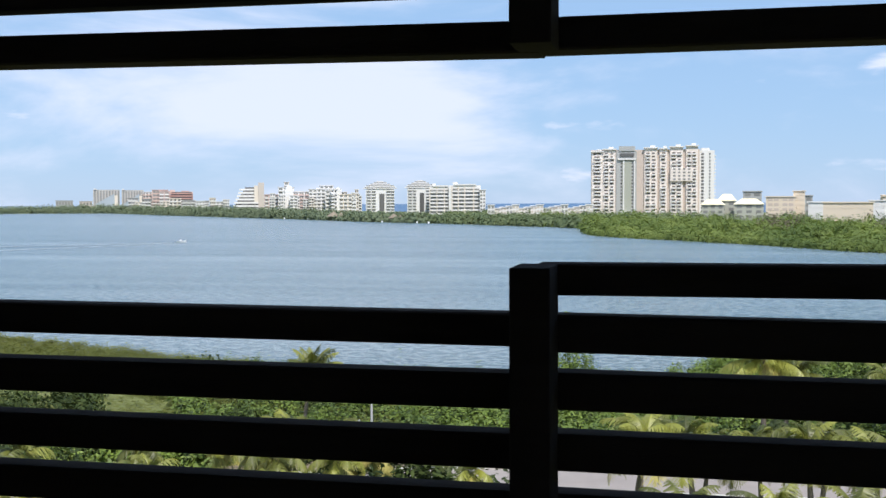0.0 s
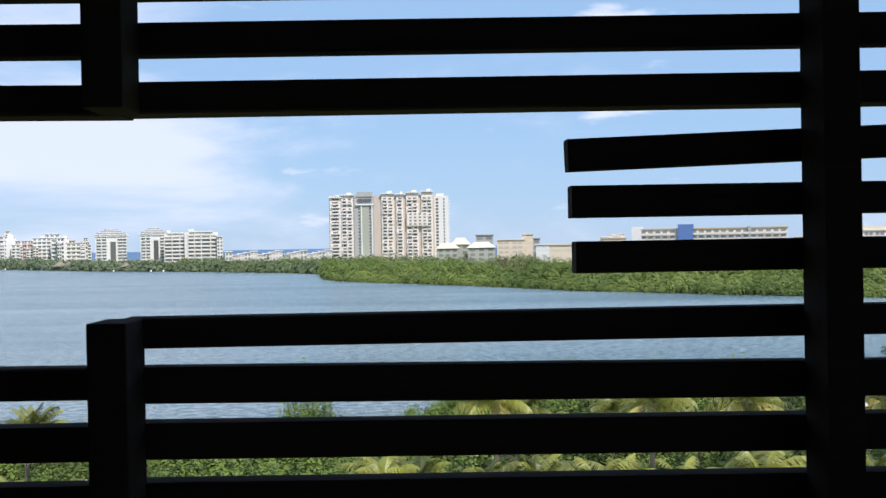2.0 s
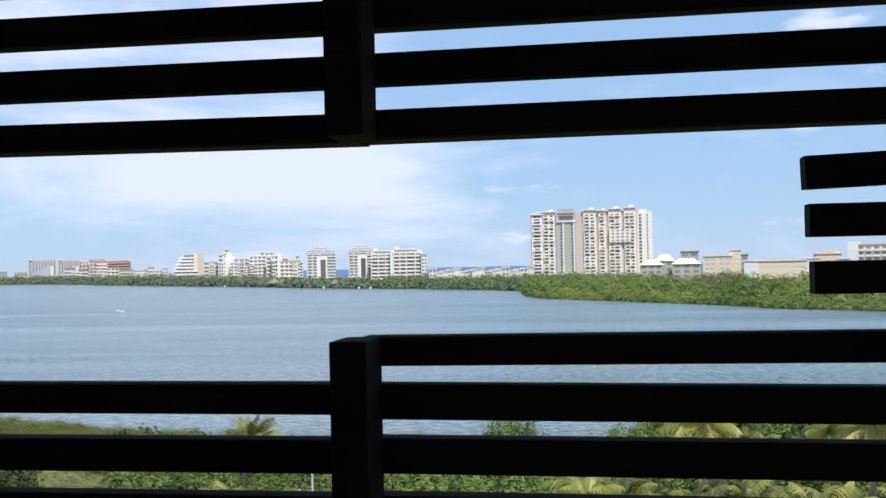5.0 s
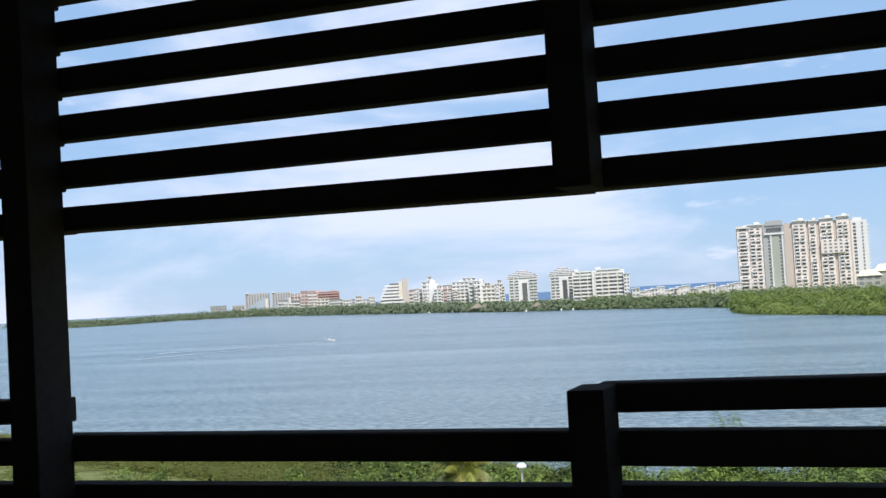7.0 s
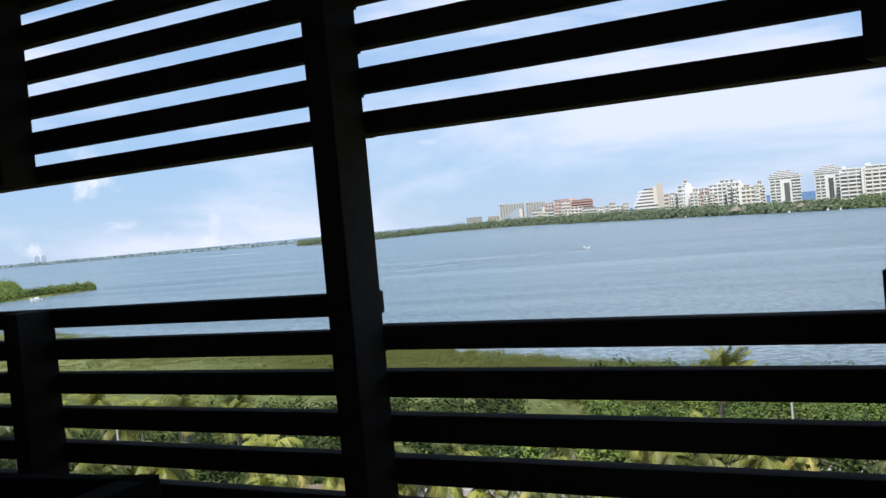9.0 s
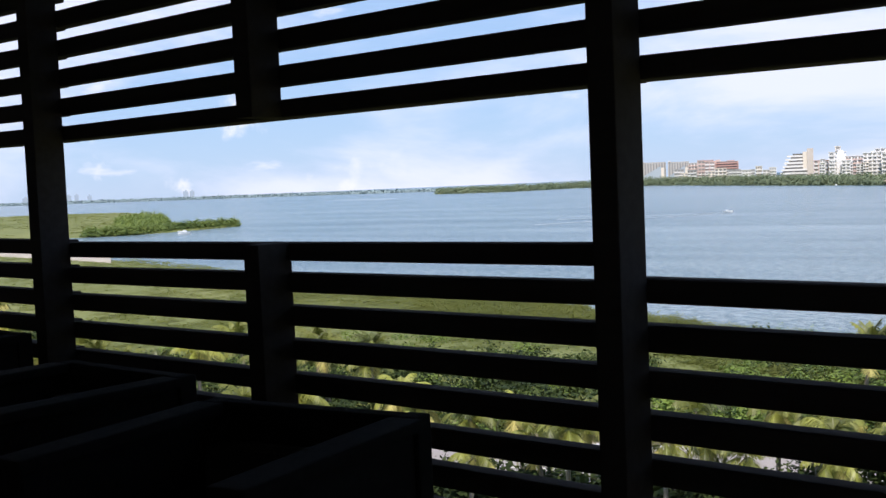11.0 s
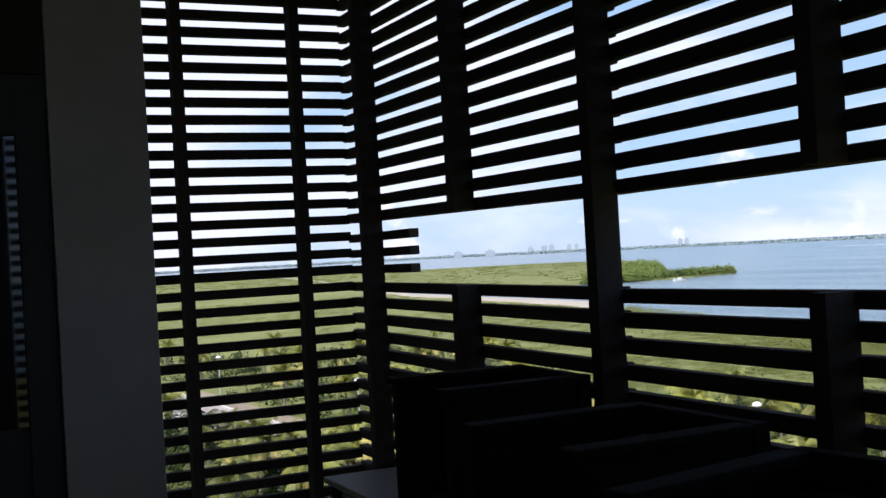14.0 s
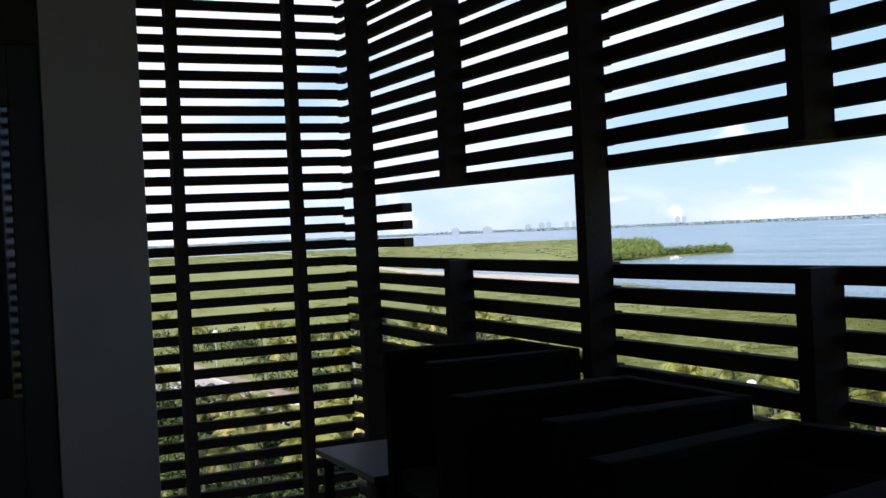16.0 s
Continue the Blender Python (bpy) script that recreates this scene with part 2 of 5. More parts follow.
DRYFROND = mat("dry_palm_fronds", (0.62, 0.55, 0.16), (0.42, 0.35, 0.11), 0.8, 0.6, island=0.6, translucent=0.25)
TRUNK = mat("palm_bark", (0.22, 0.19, 0.15), (0.14, 0.115, 0.09), 5, 0.85, 0.4, 12, (1, 1, 4))
MARSH = mat("marsh_ground", (0.11, 0.13, 0.028), (0.185, 0.19, 0.05), 0.35, 0.85, 0.5, 1.2, big=0.6, big_scale=0.02)
DIRT = mat("brown_verge", (0.16, 0.12, 0.08), (0.3, 0.24, 0.17), 0.6, 0.9, 0.4, 3, big=0.5, big_scale=0.15)
SAND = mat("wet_sand", (0.42, 0.37, 0.3), (0.3, 0.26, 0.2), 0.06, 0.8, 0.2, 2, big=0.5, big_scale=0.02)
ASPHALT = mat("sunbleached_asphalt", (0.27, 0.235, 0.215), (0.33, 0.29, 0.265), 0.8, 0.85, 0.3, 20, big=0.5, big_scale=0.1)
KERB = mat("pale_concrete_kerb", (0.6, 0.58, 0.54), (0.45, 0.43, 0.4), 3, 0.8, 0.2, 20)
LINE = mat("road_paint", (0.72, 0.7, 0.64), (0.5, 0.48, 0.44), 3, 0.7)
WHITE = mat("white_render", (0.78, 0.76, 0.74), (0.7, 0.68, 0.66), 0.08, 0.8, big=0.4, big_scale=0.03)
CREAM = mat("cream_render", (0.78, 0.7, 0.6), (0.7, 0.62, 0.53), 0.08, 0.8, big=0.4, big_scale=0.03)
BEIGE = mat("beige_render", (0.6, 0.53, 0.47), (0.53, 0.47, 0.41), 0.08, 0.8, big=0.4, big_scale=0.03)
PINK = mat("pink_render", (0.62, 0.47, 0.42), (0.55, 0.4, 0.36), 0.08, 0.8)
# red paled towards pink, distance haze put into the colour
RED = mat("haze_muted_red", (0.52, 0.31, 0.27), (0.46, 0.26, 0.22), 0.2, 0.8)
GREY = mat("grey_concrete", (0.44, 0.44, 0.43), (0.37, 0.37, 0.36), 0.1, 0.8)
BLUE = mat("blue_panels", (0.1, 0.18, 0.42), (0.12, 0.21, 0.46), 0.2, 0.5)
OCHRE = mat("ochre_roof", (0.62, 0.42, 0.22), (0.55, 0.36, 0.18), 0.1, 0.8)
WINDOW = mat("dark_window_glass", (0.075, 0.073, 0.072), (0.2, 0.19, 0.18), 0.3, 0.2, objrand=0.7)
STRAW = mat("pale_roof_tiles", (0.8, 0.72, 0.5), (0.7, 0.62, 0.43), 0.3, 0.8)
ROSE = mat("rose_white_render", (0.8, 0.71, 0.65), (0.72, 0.64, 0.58), 0.08, 0.8, big=0.4, big_scale=0.03)
# brown that paints the shade of loggias, no recess is built behind it
DEEPWINDOW = mat("painted_loggia_shade", (0.085, 0.072, 0.065), (0.19, 0.16, 0.14), 0.3, 0.4, objrand=0.7)
SOFTWINDOW = mat("shaded_window", (0.2, 0.2, 0.19), (0.3, 0.29, 0.27), 0.3, 0.3, objrand=0.6)
SAGE = mat("sage_render", (0.46, 0.46, 0.39), (0.4, 0.4, 0.33), 0.08, 0.8)
TAN = mat("tan_render", (0.6, 0.5, 0.43), (0.52, 0.43, 0.37), 0.08, 0.8, big=0.4, big_scale=0.03)
TEAL = mat("green_glass", (0.37, 0.38, 0.32), (0.42, 0.42, 0.35), 0.1, 0.55)
BUFF = mat("buff_render", (0.74, 0.63, 0.5), (0.66, 0.56, 0.45), 0.08, 0.8, big=0.4, big_scale=0.03)
THATCH = mat("palm_thatch", (0.3, 0.25, 0.19), (0.22, 0.18, 0.13), 1, 0.9)
HULL = mat("white_hull", (0.8, 0.8, 0.8), (0.7, 0.7, 0.7), 1, 0.3)
FOAM = mat("foam", (0.42, 0.48, 0.52), (0.22, 0.28, 0.33), 0.3, 0.7, big=0.5, big_scale=0.05)
# distance haze is mixed into these two blue-grey colours
HAZEBLUE = mat("haze_tinted_concrete", (0.34, 0.4, 0.46), (0.42, 0.47, 0.52), 0.02, 0.9)
HAZEWOOD = mat("haze_tinted_woods", (0.2, 0.27, 0.28), (0.26, 0.33, 0.33), 0.01, 0.9)


def glass_material():
    m = bpy.data.materials.new("dark_door_glass")
    m.use_nodes = True
    b = m.node_tree.nodes["Principled BSDF"]
    b.inputs["Base Color"].default_value = (0.006, 0.006, 0.008, 1)
    b.inputs["Roughness"].default_value = 0.03
    b.inputs["IOR"].default_value = 1.5
    return m


DOORGLASS = glass_material()


# ---- helpers of this scene ----
def mesh_from(bm, name, material):
    me = bpy.data.meshes.new(name)
    bm.to_mesh(me)
    bm.free()
    for mt in material if isinstance(material, (list, tuple)) else [material]:
        me.materials.append(mt)
    return me


def part(name, bm, material, parent=None, label=""):
    me = bm if isinstance(bm, bpy.types.Mesh) else mesh_from(bm, name, material)
    ob = new(name, me)
    ob.parent = parent
    return tagged(ob, label)


def thing(name, label, category, at=(0, 0, 0), rz=0.0, group="", kind=""):
    ob = new(name)
    ob.empty_display_size = 0.2
    ob.matrix_world = pose(*at, 0, 0, rz)
    return tagged(ob, label, category, group, kind)


def box(bm, x0, x1, y0, y1, z0, z1, bev=0.0):
    g = bmesh.ops.create_cube(bm, size=1.0)
    bmesh.ops.scale(bm, vec=(x1 - x0, y1 - y0, z1 - z0), verts=g["verts"])
    bmesh.ops.translate(bm, vec=((x0 + x1) / 2, (y0 + y1) / 2, (z0 + z1) / 2), verts=g["verts"])
    if bev:
        es = {e for v in g["verts"] for e in v.link_edges}
        bmesh.ops.bevel(bm, geom=list(es), offset=bev, segments=2, affect="EDGES", profile=0.6)
    return bm


def boxed(*args, bev=0.0):
    return box(bmesh.new(), *args, bev=bev)


def bar_mesh(name, length, depth, height, material, c=0.004):
    """A bar along x from 0 to length, depth along y, its edges eased."""
    d, h = depth, height
    ring = [(c, 0), (d - c, 0), (d, c), (d, h - c), (d - c, h), (c, h), (0, h - c), (0, c)]
    v = [(x, y, z) for x in (0.0, length) for y, z in ring]
    f = [(i, i + 8, (i + 1) % 8 + 8, (i + 1) % 8) for i in range(8)] + [tuple(range(8)), tuple(range(15, 7, -1))]
    me = bpy.data.meshes.new(name)
    me.from_pydata(v, [], f)
    me.materials.append(material)
    return me


def quads(name, verts, material, per=4, label="", category="", kind="stuff", mats=None, index=None):
    """One mesh of many loose quads from an array of corner points."""
    n = len(verts) // per
    me = bpy.data.meshes.new(name)
    me.vertices.add(n * per)
    me.vertices.foreach_set("co", np.asarray(verts, np.float32).ravel())
    me.loops.add(n * per)
    me.loops.foreach_set("vertex_index", np.arange(n * per, dtype=np.int32))
    me.polygons.add(n)
    me.polygons.foreach_set("loop_start", np.arange(0, n * per, per, dtype=np.int32))
    me.polygons.foreach_set("loop_total", np.full(n, per, np.int32))
    for mt in mats or [material]:
        me.materials.append(mt)
    if index is not None:
        me.polygons.foreach_set("material_index", np.asarray(index, np.int32))
    me.update(calc_edges=True)
    me.validate()
    return me


RNG = np.random.default_rng(7)


def leaf_cloud(centres, radii, heights, count, size, up=0.5, narrow=0.55, loose=0.6, tri=False, deep=0.55):
    """Corner points of leaf quads: count of them spread over the dome of each clump."""
    n = len(centres)
    c = np.repeat(np.asarray(centres, float), count, 0)
    r = np.repeat(np.asarray(radii, float), count)
    h = np.repeat(np.asarray(heights, float), count)
    d = RNG.normal(size=(n * count, 3))
    d /= np.linalg.norm(d, axis=1)[:, None]
    d[:, 2] = np.abs(d[:, 2])
    lump = 0.75 + 0.35 * np.sin(d[:, 0] * 5 + c[:, 0]) * np.cos(d[:, 1] * 5 + c[:, 1])
    s = (RNG.uniform(deep, 1.0, n * count) ** 0.5) * lump
    p = c + d * np.stack([r * s, r * s, h * s], 1)
    nrm = d + RNG.normal(size=d.shape) * loose + np.array([0, 0, up])
    nrm /= np.linalg.norm(nrm, axis=1)[:, None]
    a = np.cross(nrm, RNG.normal(size=d.shape))
    a /= np.linalg.norm(a, axis=1)[:, None]
    b = np.cross(nrm, a)
    sz = np.asarray(size) * RNG.uniform(0.6, 1.35, n * count)
    a, b = a * sz[:, None], b * (sz * narrow)[:, None]
    if tri:
        return np.stack([p - a - b * 0.7, p + a - b * 0.7, p + b * 1.3], 1).reshape(-1, 3)
    return np.stack([p - a, p - b * 0.9, p + a, p + b * 0.9], 1).reshape(-1, 3)


def turned(az):
    """Bearings in the west lie a little further round."""
    return np.asarray(az) + np.interp(az, [-45, -38], [0.17, 0.0])


def polar(az, r):
    a = np.radians(turned(az))
    return np.stack([r * np.sin(a), r * np.cos(a)], -1)


WATER_Z, LAND_Z = -13.4, -12.9
# shorelines as bearings from the balcony (degrees, clockwise from straight ahead) and distances
NEAR = np.array([(-180, 700), (-140, 900), (-115, 1300), (-74, 1200), (-70, 560), (-67, 420), (-63, 350), (-58, 290), (-50, 198), (-42, 152), (-34, 126), (-26, 105), (-13, 86), (-7, 83), (-3, 85), (0, 91), (4, 98), (12, 104), (30, 106), (70, 130), (115, 250), (150, 500), (180, 700)], float)
FAR = np.array([(-40, 1500), (-36, 1440), (-33, 1560), (-29, 1500), (-26, 1240), (-22.7, 1040), (-16, 790), (-11.4, 705), (-9.5, 665), (-5.5, 600), (-4.85, 580), (-4.65, 488), (-4.1, 462), (-2, 430), (1.5, 396), (8.3, 333), (15.8, 303), (21, 290), (32, 275), (80, 250)], float)


def near_shore(az):
    return np.interp(az, NEAR[:, 0], NEAR[:, 1])


def far_shore(az):
    return np.interp(az, FAR[:, 0], FAR[:, 1])


def land_mesh(name, azs, inner, outer, z, steps, material, rough=0.25, shelf_in=True, shelf_out=True):
    """A sheet of land between two curves, dipping under the water at its shores."""
    azs = np.asarray(azs, float)
    t = np.linspace(0, 1, steps) ** 1.6
    rows = []
    for a in azs:
        r0, r1 = inner(a), outer(a)
        jig = 1.5 * math.sin(a * 3.1) + 1.1 * math.sin(a * 7.7)
        r = r0 + (r1 - r0) * t
        xy = polar(np.full(steps, a), r)
        zz = np.full(steps, z) + rough * np.array([noise.noise((x * 0.05, y * 0.05, 3.0)) for x, y in xy])
        if shelf_in:
            zz[0] = WATER_Z - 0.5
        if shelf_out:
            zz[-1] = WATER_Z - 0.5
        rows.append(np.column_stack([xy + (polar(a, jig) * t[:, None] if shelf_out else 0), zz]))
    v = np.concatenate(rows)
    m = len(azs)
    f = [(i * steps + j, i * steps + j + 1, (i + 1) * steps + j + 1, (i + 1) * steps + j) for i in range(m - 1) for j in range(steps - 1)]
    me = bpy.data.meshes.new(name)
    me.from_pydata(v.tolist(), [], f)
    me.materials.append(material)
    for p in me.polygons:
        p.use_smooth = True
    return me


# ---- the balcony: floor, ceiling, house walls ----
X_LEFT, X_RIGHT = -6.932, 1.706   # inner faces of the slats of the side screens
Y_SLAT, SLAT_D = 0.125, 0.06
CEIL = 3.45
FLOOR_Z = -0.35


def setting(name, bm, material, label):
    return tagged(part(name, bm, material), label, name.split("_")[0], kind="structure")


fl = thing("floor", "unseen tiled balcony floor, made cream to bounce light", "floor", kind="structure")
part("slab", boxed(X_LEFT - 0.3, X_RIGHT + 0.3, -4.3, 0.24, FLOOR_Z - 0.3, FLOOR_Z - 0.012), BOUNCEWALL, fl)
setting("ceiling", boxed(X_LEFT - 0.3, X_RIGHT + 0.3, -4.3, 0.5, CEIL, CEIL + 0.3), SOFFIT, "brown timber balcony ceiling")
setting("wall_south", boxed(X_LEFT - 0.3, X_RIGHT + 0.3, -4.3, -4.1, FLOOR_Z - 0.01, CEIL), BOUNCEWALL, "plain painted house wall behind the balcony")
setting("wall_west", boxed(X_LEFT - 0.3, -5.3, -1.75, -1.56, FLOOR_Z - 0.01, CEIL), BOUNCEWALL, "plain painted return wall beside the slats")
setting("wall_east", boxed(X_RIGHT + 0.02, X_RIGHT + 0.24, -4.1, -2.05, FLOOR_Z - 0.01, CEIL), BOUNCEWALL, "plain painted end wall of the balcony")
setting("pillar_west", boxed(-5.3, -5.0, -1.945, -1.53, FLOOR_Z - 0.005, CEIL, bev=0.006), PLASTER, "plain grey plastered pillar beside the glass door")
setting("pillar_east", boxed(X_RIGHT + 0.015, X_RIGHT + 0.3, -2.05, -1.66, FLOOR_Z - 0.005, CEIL, bev=0.006), PLASTER, "plain grey plastered pillar at the end wall")

door = thing("door_1", "black door with a dark glass upper half", "door", (-5.05, -1.95, 0), kind="structure")
part("door_frame", boxed(-0.05, 0.03, -0.13, 0.0, FLOOR_Z, 2.5, bev=0.004), BLACKMETAL, door)
part("door_frame", boxed(-0.05, 0.03, -2.15, -2.0, FLOOR_Z, 2.5, bev=0.004), BLACKMETAL, door)
part("door_frame", boxed(-0.05, 0.03, -2.0, -0.13, 2.24, 2.5, bev=0.004), BLACKMETAL, door)
part("lower_panel", boxed(-0.05, 0.02, -2.0, -0.13, FLOOR_Z, 1.0, bev=0.004), BLACKMETAL, door)
part("pane", boxed(-0.02, 0.0, -2.0, -0.13, 1.0, 2.24), DOORGLASS, door, "dark reflecting glass")
setting("wall_west_above_door", boxed(-5.3, -5.0, -4.1, -1.95, 2.5, CEIL), WOOD, "dark timber panel over the glass door")
setting("wall_west_inner", boxed(-5.5, -5.3, -4.1, -1.95, FLOOR_Z - 0.01, 2.5), BOUNCEWALL, "plain painted wall behind the glass door")

# ---- the slatted screens ----
SLAT_H = 0.058
MESHES = {}


def slat(parent, x0, x1, z, depth=SLAT_D, h=SLAT_H, y=Y_SLAT, tilt=0.0, name="slat"):
    """One slat between two x along the screen's own x axis."""
    key = (round(x1 - x0, 3), round(h, 4), depth)
    if key not in MESHES:
        MESHES[key] = bar_mesh("slat", x1 - x0, depth, h, WOOD)
    ob = part(name, MESHES[key], None, parent)
    ob.matrix_local = pose(x0, y + random.uniform(-0.0015, 0.0015), z + random.uniform(-0.0012, 0.0012), random.uniform(-0.7, 0.7), -tilt + random.uniform(-0.02, 0.02), 0)
    return ob


POSTS = {}


def post(parent, x0, w, z0, z1, depth, name, y0=0.0):
    key = (round(w, 3), round(z1 - z0, 3), depth)
    if key not in POSTS:
        POSTS[key] = mesh_from(boxed(0, w, 0, depth, 0, z1 - z0, bev=0.004), "post", WOOD)
    ob = part(name, POSTS[key], None, parent)
    ob.matrix_local = pose(x0, y0, z0)
    return ob


XB, XS3 = -1.329, -0.035      # middles of the second post and of the short post beside it
front = thing("slatted_screen", "dark-stained timber slat screen with a viewing gap along the balcony front", "screen", kind="structure")
# full-height posts
for x, w in ((1.261, 0.068), (-1.367, 0.0744), (-3.891, 0.0725)):
    post(front, x, w, FLOOR_Z, CEIL, Y_SLAT, "post")
post(front, -6.455, 0.075, FLOOR_Z, CEIL, Y_SLAT, "post")
# short posts below and above the gap
for x, top, foot in ((-0.0722, 1.456, 1.841), (-2.643, 1.4555, 1.848), (-5.187, 1.471, 1.857)):
    post(front, x, 0.0715, FLOOR_Z, top, Y_SLAT + 0.012, "short_post")
    post(front, x, 0.0735, foot, CEIL, Y_SLAT, "short_post")
XD = -3.855
# each bay: its ends, the undersides of its upper rows at both ends, then of its lower rows, with heights
BAYS = (
    dict(ends=(X_LEFT - SLAT_D, XD), up=(1.8755, 1.844, 0.0625), first=(1.974, 1.944), pitch=0.1105, up_h=0.0635, low=((1.425, 1.402, 0.0585), (1.3235, 1.300, 0.061), (1.217, 1.194, 0.062)), step=0.1095),
    dict(ends=(XD, XB), up=(1.846, 1.8505, 0.0567), first=(1.947, 1.9525), pitch=0.1118, up_h=0.0635, low=((1.395, 1.3987, 0.0585), (1.295, 1.299, 0.061), (1.188, 1.1925, 0.063)), step=0.1095),
    dict(ends=(XB, XS3), up=(1.851, 1.840, 0.0585), first=(1.9595, 1.955), pitch=0.1122, up_h=0.0605, low=(None, (1.3076, 1.3008, 0.0622), (1.188, 1.185, 0.067)), step=0.111),
    dict(ends=(XS3, X_RIGHT + SLAT_D), up=(1.843, 1.847, 0.0605), first=(1.955, 1.959), pitch=0.1124, up_h=0.0605, low=((1.397, 1.398, 0.0585), (1.2945, 1.278, 0.0695), (1.1865, 1.1735, 0.0695)), step=0.1115),
)
for bay_ in BAYS:
    a, b = bay_["ends"]
    for row in bay_["low"]:
        if row:
            slat(front, a, b, row[0], h=row[2], tilt=math.degrees(math.atan2(row[1] - row[0], b - a)))
    za, zb, h_ = bay_["low"][2]
    for k in range(1, 14):
        slat(front, a, b, za - k * bay_["step"], h=h_, tilt=math.degrees(math.atan2(zb - za, b - a)))
    za, zb, h_ = bay_["up"]
    # the lowest row of the upper screen is a deeper rail
    slat(front, a, b, za, h=h_, depth=0.095, tilt=math.degrees(math.atan2(zb - za, b - a)), name="rail")
    za, zb = bay_["first"]
    for k in range(15):
        z = za + k * bay_["pitch"]
        if max(za, zb) + k * bay_["pitch"] + 0.07 < CEIL:
            slat(front, a, b, z, h=bay_["up_h"], tilt=math.degrees(math.atan2(zb - za, b - a)))
# short slats that fill the gap at both ends
for x, z, tilt in ((0.814, 1.722, 1.75), (0.8185, 1.634, 0.0), (0.825, 1.525, 0.0)):
    slat(front, x, X_RIGHT + SLAT_D, z, h=0.0615, tilt=tilt, name="short_slat")
for z in (1.7455, 1.6455, 1.5415):
    slat(front, X_LEFT - SLAT_D, -5.976, z, h=0.053, name="short_slat")
# small latch on the post
br = part("latch", boxed(0, 0.006, 0, 0.02, 0, 0.042, bev=0.002), WOOD, front, "small black metal latch")
br.matrix_local = pose(-1.3005, 0.09, 1.415)

west = thing("slatted_screen", "dark-stained timber slat screen from floor to ceiling at the balcony's side", "screen", (X_LEFT, 0, 0), 90, kind="structure")
P_SIDE = 0.1105
for k in range(36):
    z = 1.982 + 13 * P_SIDE - k * P_SIDE
    if FLOOR_Z + 0.02 < z and z + 0.065 < CEIL:
        slat(west, -1.9, Y_SLAT - 0.004, z, h=0.059, y=0.002)
for y in (-0.262, -1.020):
    post(west, y, 0.066, FLOOR_Z, CEIL, 0.11, "post", y0=-0.11)
east = thing("slatted_screen", "dark-stained timber slat screen from floor to ceiling at the balcony's side", "screen", (X_RIGHT, 0, 0), -90, kind="structure")
for z in [1.852 + 0.1105 * k for k in range(14, -1, -1)] + [1.75, 1.642] + [1.517 - 0.1105 * k for k in range(17)]:
    if FLOOR_Z + 0.02 < z and z + 0.06 < CEIL:
        slat(east, -Y_SLAT + 0.004, 1.65, z, h=0.06, y=0.002)
for y in (0.2, 0.95):
    post(east, y, 0.08, FLOOR_Z, CEIL, 0.11, "post", y0=-0.11)

# ---- furniture on the balcony ----


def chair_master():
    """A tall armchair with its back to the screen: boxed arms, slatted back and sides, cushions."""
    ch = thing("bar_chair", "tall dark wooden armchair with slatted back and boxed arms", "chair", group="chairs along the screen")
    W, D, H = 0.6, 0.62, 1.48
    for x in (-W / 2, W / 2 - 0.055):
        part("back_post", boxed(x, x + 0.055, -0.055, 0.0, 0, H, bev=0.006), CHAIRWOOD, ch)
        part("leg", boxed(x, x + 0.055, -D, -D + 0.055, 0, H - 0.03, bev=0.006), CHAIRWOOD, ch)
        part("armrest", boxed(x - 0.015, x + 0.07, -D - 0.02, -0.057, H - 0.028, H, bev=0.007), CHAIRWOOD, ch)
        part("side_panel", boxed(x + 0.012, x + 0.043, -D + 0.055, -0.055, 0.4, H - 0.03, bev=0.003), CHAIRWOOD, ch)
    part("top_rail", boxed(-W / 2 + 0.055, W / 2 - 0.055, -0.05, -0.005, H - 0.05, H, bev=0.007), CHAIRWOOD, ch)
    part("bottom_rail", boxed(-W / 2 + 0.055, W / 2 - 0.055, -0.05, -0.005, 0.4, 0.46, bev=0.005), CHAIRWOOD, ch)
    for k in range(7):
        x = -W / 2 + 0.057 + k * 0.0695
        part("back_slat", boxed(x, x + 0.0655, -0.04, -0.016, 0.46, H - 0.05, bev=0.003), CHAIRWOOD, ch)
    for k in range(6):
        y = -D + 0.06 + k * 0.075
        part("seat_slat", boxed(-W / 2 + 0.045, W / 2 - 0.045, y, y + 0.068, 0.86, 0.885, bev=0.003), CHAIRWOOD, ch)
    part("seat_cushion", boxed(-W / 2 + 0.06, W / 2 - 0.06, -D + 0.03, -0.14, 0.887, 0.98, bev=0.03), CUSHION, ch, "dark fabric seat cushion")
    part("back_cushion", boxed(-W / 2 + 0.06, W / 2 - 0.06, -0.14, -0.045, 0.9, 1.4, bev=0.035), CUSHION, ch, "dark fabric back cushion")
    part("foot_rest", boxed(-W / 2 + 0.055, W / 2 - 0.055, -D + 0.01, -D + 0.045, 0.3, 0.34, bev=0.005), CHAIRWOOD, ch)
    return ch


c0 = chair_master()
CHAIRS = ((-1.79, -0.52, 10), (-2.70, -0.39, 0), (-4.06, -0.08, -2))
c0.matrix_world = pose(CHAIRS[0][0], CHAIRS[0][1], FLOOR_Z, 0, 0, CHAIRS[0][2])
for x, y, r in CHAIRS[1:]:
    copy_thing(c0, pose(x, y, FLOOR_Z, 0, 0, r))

tb = thing("side_table", "dark-legged table with a shade-darkened top beside the chairs", "table", (-5.2, -0.74, FLOOR_Z), 0)
part("tabletop", boxed(0, 0.78, 0, 0.42, 0.905, 0.935, bev=0.006), TABLETOP, tb, "laminate top darkened for shade")
